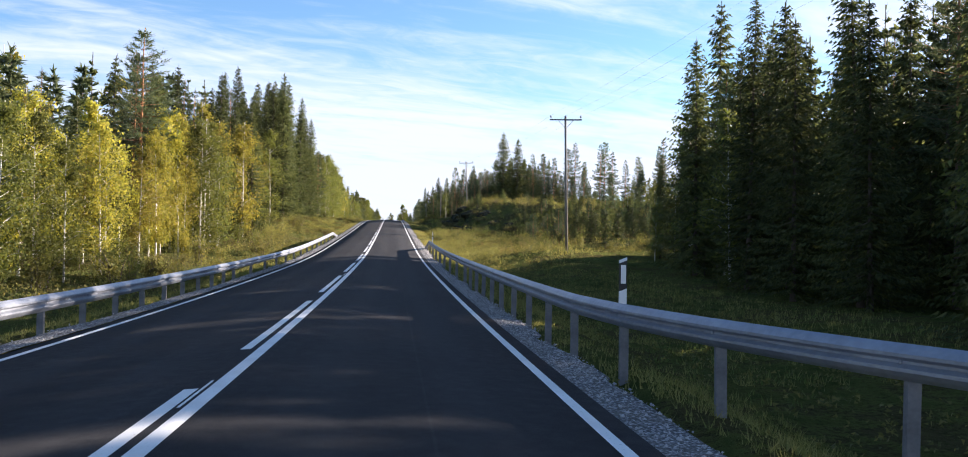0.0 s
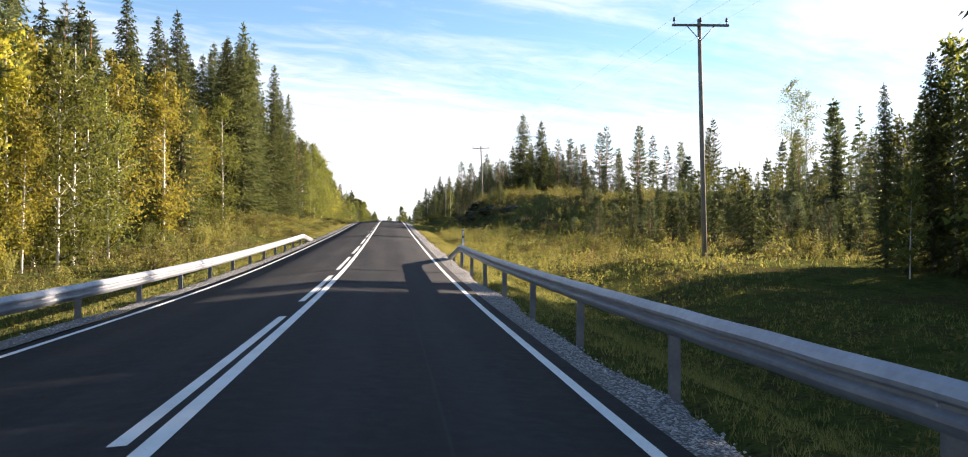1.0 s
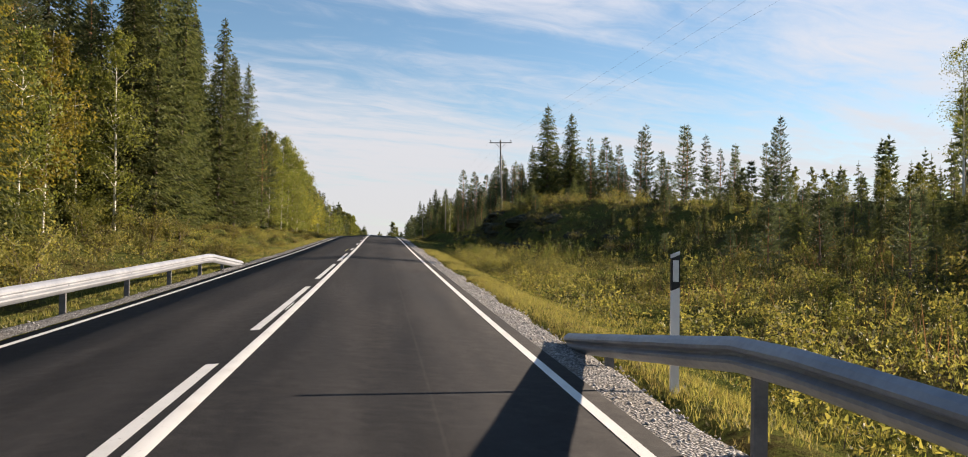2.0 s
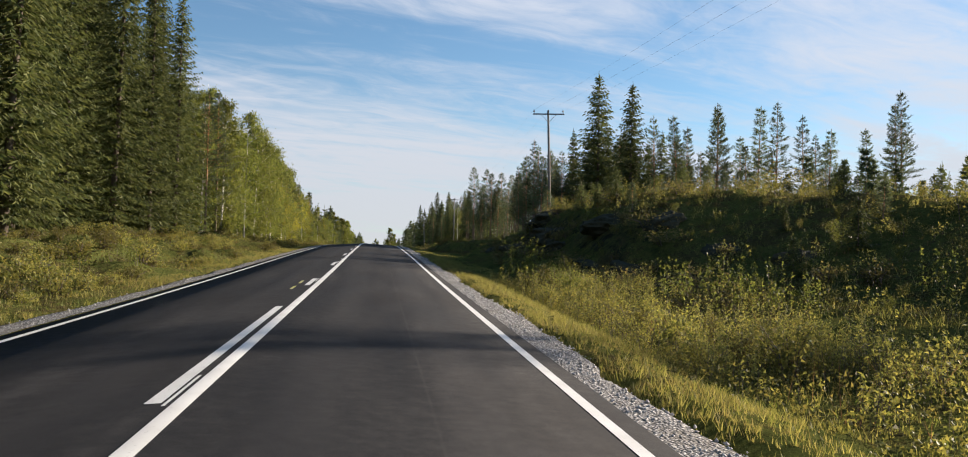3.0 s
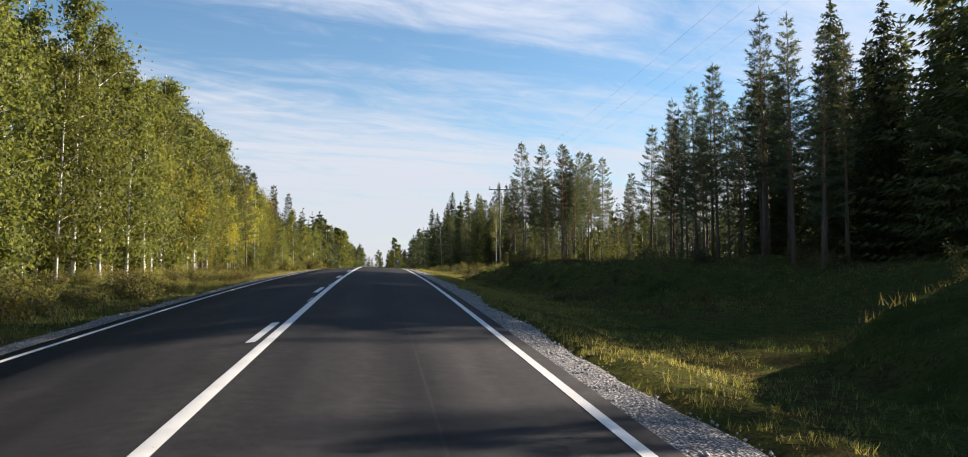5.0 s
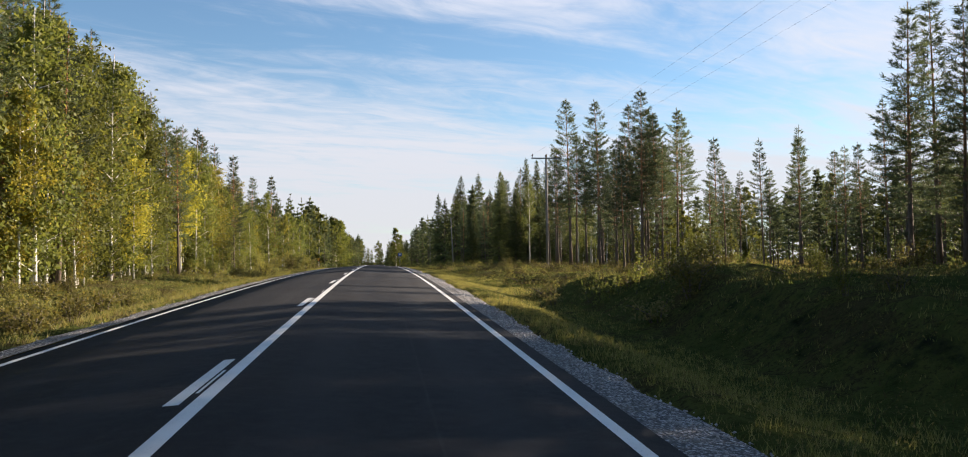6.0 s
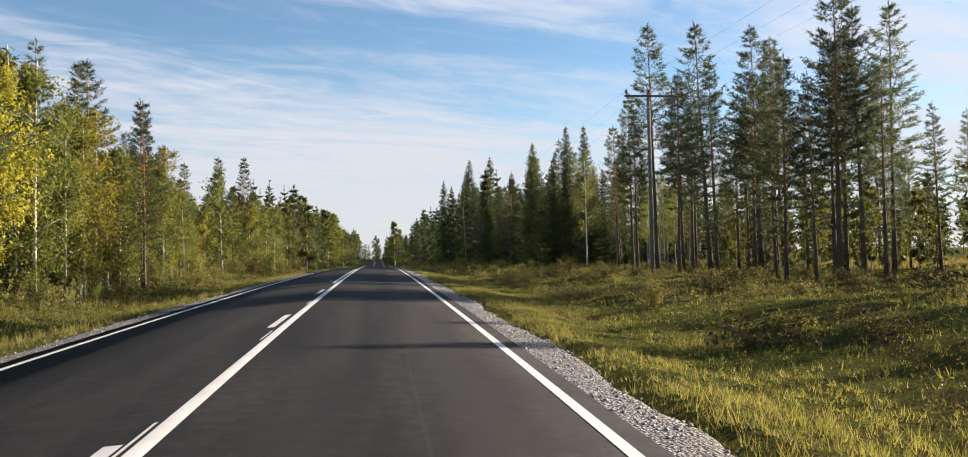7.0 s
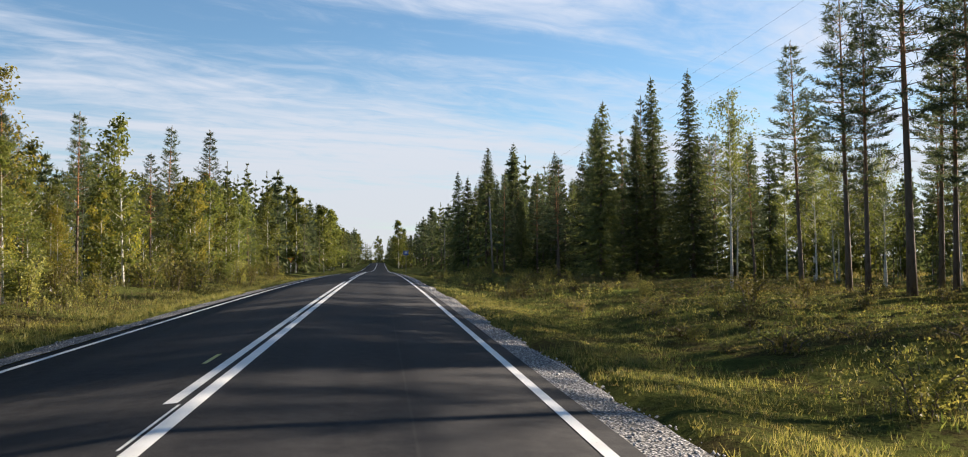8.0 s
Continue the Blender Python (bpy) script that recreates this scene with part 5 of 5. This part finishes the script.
def barrier(name, where, sign, y0, y_full, y1, spacing, first, mid, label, close_to=-99.0):
    ob = new(name)
    x = where(y0)
    ob.location = (x, y0, float(ground_z(x, y0)))
    bpy.context.view_layer.update()

    def h(y):
        return mid if y < y_full else mid - (mid + 0.02) * (y - y_full) / (y1 - y_full)

    rail = new("rail", w_beam(y0, y1, where, h, sign))
    rail.parent = ob
    rail.matrix_parent_inverse = ob.matrix_world.inverted()
    post_me = bpy.data.meshes.new("post")
    bm = post_bm(1.0)
    bm.to_mesh(post_me)
    bm.free()
    post_me.materials.append(POST_STEEL)
    bolt_me = bpy.data.meshes.new("bolt")
    bm = bmesh.new()
    bmesh.ops.create_uvsphere(bm, u_segments=8, v_segments=5, radius=0.02)
    bm.to_mesh(bolt_me)
    bm.free()
    bolt_me.materials.append(ZINC)
    y = first
    while y < y1 - 1.0:
        x = where(y)
        zt = float(road_top(min(abs(x), 4.5) * sign, y)) + h(y) + 0.11
        zg = min(float(ground_z(x + sign * 0.06, y)), zt - 0.2)
        p = new("post", post_me)
        p.parent = ob
        p.matrix_parent_inverse = ob.matrix_world.inverted()
        p.matrix_basis = pose(x + sign * 0.076, y, zg, random.uniform(-1, 1), random.uniform(-1, 1), 0) @ Matrix.Diagonal((1.2, 1, zt - zg, 1))
        b = new("bolt", bolt_me)
        b.parent = ob
        b.matrix_parent_inverse = ob.matrix_world.inverted()
        b.matrix_basis = pose(x - sign * 0.024, y, zt - 0.11)
        y += spacing * (0.5 if y < close_to else 1.0)
    return tagged(ob, label, "crash barrier", "crash barriers")


barrier("crash_barrier", lambda y: 4.57 + 0.026 * max(0.0, 8.8 - y) ** 2, 1, -2.0, 60.6, 67.5, 4.55, 1.6, 0.80, "grey galvanised steel crash barrier with a sloping end", 28.0)
barrier("crash_barrier", lambda y: -4.55, -1, -30, 85.5, 92.5, 4.17, -26.4, 0.55, "grey galvanised steel crash barrier beside the far lane", 29.0)

# ---- power line ----


def power_pole(x, y, z0, h, lean=(0.0, 0.0), arm=True, turn=0.0):
    ob = new("power_pole")
    ob.matrix_basis = pose(x, y, z0, lean[0], lean[1], turn)
    v, f = tube([(0, 0, -0.6), (0, 0, h * 0.5), (0, 0, h)], [0.118, 0.105, 0.085], 12)
    child("pole", fast_mesh("pole", v, f, POLE_WOOD, True), ob)
    if arm:
        crossarm = part("crossarm", box_bm(2.6, 0.10, 0.10, (0, -0.16, h - 0.32), 0.012), DARK_STEEL, ob, "grey steel crossarm")
        for sx in (-1, 1):
            v, f = tube([(sx * 0.62, -0.16, h - 0.36), (0, -0.13, h - 1.0)], [0.018, 0.018], 6)
            child("brace", fast_mesh("brace", v, f, DARK_STEEL), ob)
        for px in (-1.2, 0.0, 1.2):
            pin = [(px, -0.16, h - 0.27), (px, -0.16, h - 0.16), (px, -0.16, h - 0.15), (px, -0.16, h - 0.08), (px, -0.16, h - 0.07), (px, -0.16, h + 0.02)]
            v, f = tube(pin, [0.015, 0.015, 0.06, 0.06, 0.045, 0.04], 10)
            child("insulator", fast_mesh("insulator", v, f, CERAMIC, True), crossarm, "brown ceramic insulator")
    return tagged(ob, "weathered wooden power pole with a steel crossarm" if arm else "bare weathered wooden pole leaning slightly", "power pole", "power line poles")


POLES = [(15.7, -28.5, None, 10.9), (15.4, 60.6, None, 10.85), (15.4, 150.8, None, 9.0), (15.55, 239.8, None, 9.6)]
tops = []
for x, y, z0, h in POLES:
    z0 = float(ground_z(x, y)) if z0 is None else z0
    h = {60.6: 11.45 - z0, 150.8: 16.15 - z0}.get(y, h)
    tilt = {60.6: -1.2, 150.8: -2.0}.get(y, 0.0)
    power_pole(x, y, z0, h, (0.0, tilt))
    tops.append((x + h * math.sin(radians(tilt)), y, z0 + h))
power_pole(15.0, 326.0, float(ground_z(15.0, 326.0)), 9.2, (0.0, -2.6), False)
tops.append((14.5, 326.0, float(ground_z(15.0, 326.0)) + 9.2))
power_pole(15.6, 410.0, float(ground_z(15.6, 410.0)), 9.5)
tops.append((15.6, 410.0, float(ground_z(15.6, 410.0)) + 9.5))
wires = new("power_lines")
for px in (-1.2, 0.0, 1.2):
    for (xa, ya, za), (xb, yb, zb) in zip(tops[:-1], tops[1:]):
        pts = []
        for i in range(13):
            t = i / 12
            pts.append((xa + (xb - xa) * t + px, ya + (yb - ya) * t - 0.16, za + (zb - za) * t - 4 * 0.75 * t * (1 - t)))
        v, f = tube(pts, [0.0028] * 13, 4)
        child("wire", fast_mesh("wire", v, f, DARK_STEEL, True), wires)
tagged(wires, "thin dark power wires sagging between the poles", "power lines")

# ---- roadside posts and signs ----


def marker_post(x, y, side, mounted=False):
    """Stands on the ground, or on the head of a barrier post."""
    z = float(road_top(4.5, y)) + 0.78 if mounted else float(ground_z(x, y))
    ob = new("marker_post")
    ob.location = (x, y, z)
    top = float(road_z(y)) + 1.28 - z

    def slab(z0, z1, slant0=0.0, slant1=0.0, grow=0.0):
        bm = bmesh.new()
        w, d = 0.05 + grow, 0.022 + grow
        vs = [bm.verts.new(p) for p in ((-w, -d, z0 - slant0), (w, -d, z0 + slant0), (w, d, z0 + slant0), (-w, d, z0 - slant0), (-w, -d, z1 - slant1), (w, -d, z1 + slant1), (w, d, z1 + slant1), (-w, d, z1 - slant1))]
        for q in ((0, 1, 5, 4), (1, 2, 6, 5), (2, 3, 7, 6), (3, 0, 4, 7), (4, 5, 6, 7), (3, 2, 1, 0)):
            bm.faces.new([vs[i] for i in q])
        return bm

    part("stem", slab(0.0 if mounted else -0.3, top - 0.42, 0, 0.02), WHITE_PLASTIC, ob, "white plastic stem")
    band = part("band", slab(top - 0.42, top - 0.04, 0.02, 0.02, 0.0005), BLACK_PLASTIC, ob, "black slanted band")
    part("cap", slab(top - 0.04, top, 0.02, 0.02), WHITE_PLASTIC, ob)
    part("reflector", box_bm(0.07, 0.006, 0.25, (side * 0.0, -0.026, top - 0.21), 0.002), WHITE_PLASTIC, band, "pale reflector")
    return tagged(ob, "white plastic roadside marker post with a black band", "marker post", "roadside marker posts")


marker_post(4.57 + 0.026 * 2.65 ** 2 + 0.066, 6.20, 1, True)
marker_post(4.95, 63.6, 1)


def sign_post(x, y, kind):
    z = float(ground_z(x, y))
    ob = new("road_sign")
    ob.location = (x, y, z)
    top = float(road_z(y)) + (2.3 if kind == "yield" else 3.9) - z
    v, f = tube([(0, 0, -0.4), (0, 0, top)], [0.035, 0.035], 10)
    child("post", fast_mesh("sign_post", v, f, ZINC, True), ob)
    if kind == "yield":
        for nm, s, d, mt in (("border", 0.52, 0.0, SIGN_RED), ("face", 0.36, 0.012, SIGN_YELLOW)):
            bm = bmesh.new()
            ring = [(math.cos(a) * s, math.sin(a) * s) for a in (radians(-90), radians(30), radians(150))]
            fr = [bm.verts.new((a, -0.05 - d, top - 0.3 + b)) for a, b in ring]
            bk = [bm.verts.new((a, -0.03 - d, top - 0.3 + b)) for a, b in ring]
            bm.faces.new(fr)
            bm.faces.new(bk[::-1])
            for i in range(3):
                j = (i + 1) % 3
                bm.faces.new((fr[j], fr[i], bk[i], bk[j]))
            part(nm, bm, mt, ob)
        return tagged(ob, "triangular give-way sign on a grey post", "road sign", "road signs")
    panel = part("panel", box_bm(0.95, 0.03, 0.85, (0, -0.05, top - 0.45), 0.01), SIGN_BLUE, ob, "blue panel")
    part("pictogram", box_bm(0.5, 0.012, 0.4, (0, -0.068, top - 0.42), 0.004), WHITE_PLASTIC, panel, "white pictogram")
    return tagged(ob, "blue rectangular roadside sign with a white pictogram", "road sign", "road signs")


sign_post(-12.2, 361.5, "yield")
sign_post(6.5, 387.0, "blue")

# ---- grass, heath and loose stones ----


def tufts(name, mat, regions, seed, label, between=False):
    """Blades of grass or twigs: regions of (n, x0, x1, y0, y1, height, spread, blades, width)."""
    rng = np.random.default_rng(seed)
    V, n0 = [], 0
    for n, x0, x1, y0, y1, h, spread, blades, wd in regions:
        x, y = rng.uniform(x0, x1, n), rng.uniform(y0, y1, n)
        keep = hash_noise(x, y, 1.7, 21.0) + 0.5 * hash_noise(x, y, 6.0, 22.0) + rng.uniform(-0.25, 0.35, n) > -0.12
        keep = ~keep if between else keep
        x, y = x[keep], y[keep]
        c = np.repeat(np.stack([x, y, ground_z(x, y) - 0.02], -1), blades, 0)
        m = len(c)
        c[:, :2] += rng.normal(0, spread * 0.35, (m, 2))
        hh = h * rng.uniform(0.4, 1.3, m) * np.repeat(0.7 + 0.9 * (hash_noise(x, y, 3.0, 23.0) + 0.3), blades)
        hh = np.maximum(hh, 0.04)
        a = rng.uniform(0, 6.283, m)
        bend = rng.uniform(0.1, 0.8, m) * hh
        tip = c + np.stack([np.cos(a) * bend, np.sin(a) * bend, hh], -1)
        b = rng.uniform(0, 6.283, m)
        sd = np.stack([-np.sin(b), np.cos(b), np.zeros(m)], -1) * (wd * rng.uniform(0.6, 1.4, m))[:, None]
        V.append(np.stack([c - sd, c + sd, tip], 1).reshape(-1, 3))
        n0 += m
    return tagged(new(name, fast_mesh(name, np.concatenate(V), np.arange(n0 * 3).reshape(-1, 3), mat)), label, "grass" if mat in (GRASS_BLADES, DRY_GRASS) else "undergrowth", kind="stuff")


def weeds(name, mat, regions, seed, label):
    """Leafy stalks: regions of (n, x0, x1, y0, y1, height, leaves, leaf size)."""
    rng = np.random.default_rng(seed)
    V, F, n0 = [], [], 0
    for n, x0, x1, y0, y1, h, leaves, size in regions:
        x, y = rng.uniform(x0, x1, n), rng.uniform(y0, y1, n)
        keep = hash_noise(x, y, 2.6, 31.0) + 0.5 * hash_noise(x, y, 7.0, 32.0) + rng.uniform(-0.3, 0.3, n) > -0.1
        x, y = x[keep], y[keep]
        hh = h * rng.uniform(0.4, 1.2, len(x))
        c = np.repeat(np.stack([x, y, ground_z(x, y)], -1), leaves, 0)
        k = rng.uniform(0.08, 1.0, len(c))
        c[:, 2] += np.repeat(hh, leaves) * k
        c[:, :2] += rng.normal(0, 1, (len(c), 2)) * (0.05 + 0.16 * np.repeat(hh, leaves))[:, None]
        v, f = quad_leaves(c, size, rng, 0.0, 1.7)
        V.append(v)
        F.append(f + n0)
        n0 += len(v)
    return tagged(new(name, fast_mesh(name, np.concatenate(V), np.concatenate(F), mat)), label, "undergrowth", kind="stuff")


def thicket(name, mat, regions, seed, label, stem_mat=None):
    """Clumps of upright leafy shoots: regions of (clumps, x0, x1, y0, y1, height, clump radius, shoots, leaves, leaf size)."""
    rng = np.random.default_rng(seed)
    V, F, n0, SB, ST = [], [], 0, [], []
    for n, x0, x1, y0, y1, h, r, shoots, leaves, size in regions:
        cx, cy = rng.uniform(x0, x1, n), rng.uniform(y0, y1, n)
        keep = hash_noise(cx, cy, 3.2, 41.0) + rng.uniform(-0.3, 0.4, n) > -0.15
        cx, cy = cx[keep], cy[keep]
        tall = h * rng.uniform(0.5, 1.25, len(cx))
        x, y = np.repeat(cx, shoots) + rng.normal(0, r, len(cx) * shoots), np.repeat(cy, shoots) + rng.normal(0, r, len(cx) * shoots)
        hh = np.repeat(tall, shoots) * rng.uniform(0.45, 1.1, len(x))
        foot = np.stack([x, y, ground_z(x, y) - 0.03], -1)
        tip = foot + np.stack([rng.normal(0, 0.16, len(x)) * hh, rng.normal(0, 0.16, len(x)) * hh, hh], -1)
        SB.append(foot)
        ST.append(tip)
        k = rng.uniform(0.12, 1.02, len(x) * leaves)
        c = np.repeat(foot, leaves, 0) + np.repeat(tip - foot, leaves, 0) * k[:, None] + rng.normal(0, 0.055, (len(k), 3)) * (1.25 - k)[:, None] * np.repeat(0.6 + hh, leaves)[:, None]
        v, f = quad_leaves(c, size, rng, -0.1, 1.8)
        V.append(v)
        F.append(f + n0)
        n0 += len(v)
    tagged(new(name, fast_mesh(name, np.concatenate(V), np.concatenate(F), mat)), label, "undergrowth", kind="stuff")
    v, f = spikes(np.concatenate(SB), np.concatenate(ST), 0.007, rng)
    return tagged(new(name + "_stems", fast_mesh(name + "_stems", v, f, stem_mat or TWIG_BARK)), "thin brown stems of the roadside thicket", "undergrowth", kind="stuff")


thicket("willow_thicket", SHRUB_LEAVES, [
    (300, 6.8, 12.0, 95, 119, 0.95, 0.2, 9, 20, 0.029), (60, 7.5, 11, 88, 100, 0.8, 0.25, 9, 18, 0.036),
    (300, 6.8, 17, 58, 92, 0.62, 0.3, 8, 13, 0.048), (240, 16, 42, 64, 108, 0.85, 0.35, 8, 13, 0.06),
    (150, 14.5, 30, 112, 152, 0.8, 0.28, 8, 14, 0.05), (150, 8.5, 22, 200, 256, 0.42, 0.25, 8, 12, 0.028),
    (110, -12.5, -8.0, 20, 100, 0.9, 0.3, 8, 13, 0.05), (90, -12.5, -8.6, 225, 330, 1.0, 0.3, 8, 13, 0.06), (70, 6.8, 12, 262, 330, 0.7, 0.3, 7, 12, 0.06)],
    411, "dense yellow-green willow and birch shoots beside the ditch")
thicket("birch_shoots", GREEN_LEAVES, [
    (10, 7.8, 9.2, 117, 124, 1.9, 0.3, 9, 40, 0.05), (16, 11.5, 15, 106, 113, 1.5, 0.3, 9, 34, 0.048), (14, 13.0, 17.5, 128, 150, 1.1, 0.3, 8, 26, 0.05),
    (9, 8.4, 10.0, 193, 199, 0.9, 0.2, 7, 24, 0.045), (40, 18, 40, 70, 112, 1.6, 0.3, 8, 26, 0.06), (20, -9.5, -6.8, 99, 140, 0.8, 0.25, 8, 18, 0.04)],
    412, "green birch shoots standing out of the heath")


tufts("verge_grass", GRASS_BLADES, [
    (15500, 4.60, 7.6, -4, 118, 0.13, 0.11, 7, 0.006), (15500, 4.60, 8.2, 118, 262, 0.13, 0.11, 7, 0.0065),
    (6500, 7.0, 16.0, 10, 100, 0.17, 0.16, 7, 0.008), (5000, 14.0, 46.0, 58, 112, 0.30, 0.3, 5, 0.014), (1500, 15.0, 34.0, 118, 166, 0.24, 0.3, 5, 0.012), (9000, 7.0, 24.0, 166, 264, 0.13, 0.22, 6, 0.009),
    (6000, -8.5, -4.7, 0, 110, 0.15, 0.13, 5, 0.010), (2200, -6.4, -4.7, 110, 160, 0.12, 0.13, 5, 0.008), (9000, -10.0, -4.7, 160, 335, 0.20, 0.15, 5, 0.010),
    (1500, 4.8, 7.0, 262, 340, 0.12, 0.25, 4, 0.018)], 401, "yellowing green verge grass in uneven tufts")
tufts("dry_verge_grass", DRY_GRASS, [(8200, 4.62, 6.5, 55, 130, 0.09, 0.10, 7, 0.005), (6000, 4.62, 6.6, 160, 262, 0.09, 0.10, 7, 0.005), (2200, -6.2, -4.7, 100, 230, 0.12, 0.10, 6, 0.007), (6500, 33, 62, 244, 312, 0.40, 0.4, 5, 0.022)], 405, "dry pale grass along the gravel and on the meadow behind the pines")
tufts("heath", HEATH_BLADES, [
    (4500, 8.0, 32.0, 40, 110, 0.22, 0.3, 6, 0.011), (5000, 9.5, 26.0, 105, 180, 0.20, 0.3, 6, 0.014),
    (15000, 7.5, 30, 178, 290, 0.15, 0.3, 6, 0.009), (2500, 6.5, 18, 264, 345, 0.25, 0.4, 5, 0.02), (9000, -16, -6.0, 88, 240, 0.13, 0.3, 5, 0.011), (2500, -18, -8, 10, 100, 0.3, 0.3, 5, 0.014),
    (2500, -18, -8, 230, 335, 0.3, 0.3, 5, 0.018)], 402, "brown-green heath and bilberry undergrowth")
tufts("moss_and_sedge", SEDGE, [(16000, 7.0, 24.0, 166, 268, 0.10, 0.22, 6, 0.012), (7000, 7.0, 20.0, 8, 104, 0.12, 0.25, 5, 0.014), (9000, -13.0, -5.0, 20, 240, 0.10, 0.22, 6, 0.012), (5000, 6.0, 18.0, 104, 160, 0.12, 0.22, 6, 0.012)], 406, "short green moss and sedge between the tufts", True)
weeds("leafy_weeds", SHRUB_LEAVES, [
    (3200, 6.4, 10.5, 96, 120, 0.4, 14, 0.024), (2200, 6.5, 14, 58, 98, 0.45, 12, 0.04), (2400, 14, 40, 60, 112, 0.5, 12, 0.05),
    (1500, 13, 34, 108, 168, 0.4, 12, 0.038), (5600, 6.8, 26, 160, 264, 0.28, 13, 0.027), (900, 6.5, 13, 5, 60, 0.4, 11, 0.05),
    (4000, 4.8, 7.5, -2, 262, 0.09, 5, 0.030),
    (1600, -13, -7, 20, 108, 0.6, 10, 0.07), (5200, -13, -6.0, 108, 335, 0.26, 9, 0.05)], 404, "low yellow-green leafy weeds and saplings")
tufts("withered_fireweed_stand", FIREWEED, [(420, 18, 34, 74, 96, 1.0, 0.35, 4, 0.014), (160, 10, 22, 66, 88, 0.8, 0.3, 4, 0.010), (120, 7.5, 11, 92, 104, 0.7, 0.3, 3, 0.006)], 403, "withered pinkish-brown fireweed stalks")


def loose_stones(name, sign, n, y0, y1, seed):
    rng = np.random.default_rng(seed)
    y = rng.uniform(y0, y1, n)
    x = 3.93 + rng.beta(1.3, 1.2, n) * (gravel_edge(y, sign) - 3.99)
    z = shoulder_top(x, y)
    s = rng.gamma(4.0, 0.0038, n).clip(0.008, 0.034)
    octa = np.array([(1, 0, 0), (-1, 0, 0), (0, 1, 0), (0, -1, 0), (0, 0, 0.8), (0, 0, -0.8)], float)
    tri = np.array([(0, 2, 4), (2, 1, 4), (1, 3, 4), (3, 0, 4), (2, 0, 5), (1, 2, 5), (3, 1, 5), (0, 3, 5)])
    r = rng.uniform(0.6, 1.3, (n, 6, 1)) * octa[None] * s[:, None, None]
    a = rng.uniform(0, 6.283, n)
    c, sn = np.cos(a)[:, None], np.sin(a)[:, None]
    rx, ry = r[:, :, 0] * c - r[:, :, 1] * sn, r[:, :, 0] * sn + r[:, :, 1] * c
    v = np.stack([rx + sign * x[:, None], ry + y[:, None], r[:, :, 2] + z[:, None] + s[:, None] * 0.25], -1).reshape(-1, 3)
    f = (np.arange(n)[:, None, None] * 6 + tri[None]).reshape(-1, 3)
    return tagged(new(name, fast_mesh(name, v, f, STONE)), "loose grey crushed stones on the shoulder", "gravel", kind="stuff")


loose_stones("loose_stones", 1, 13000, -2, 250, 501)
loose_stones("loose_stones", -1, 2500, 5, 250, 502)
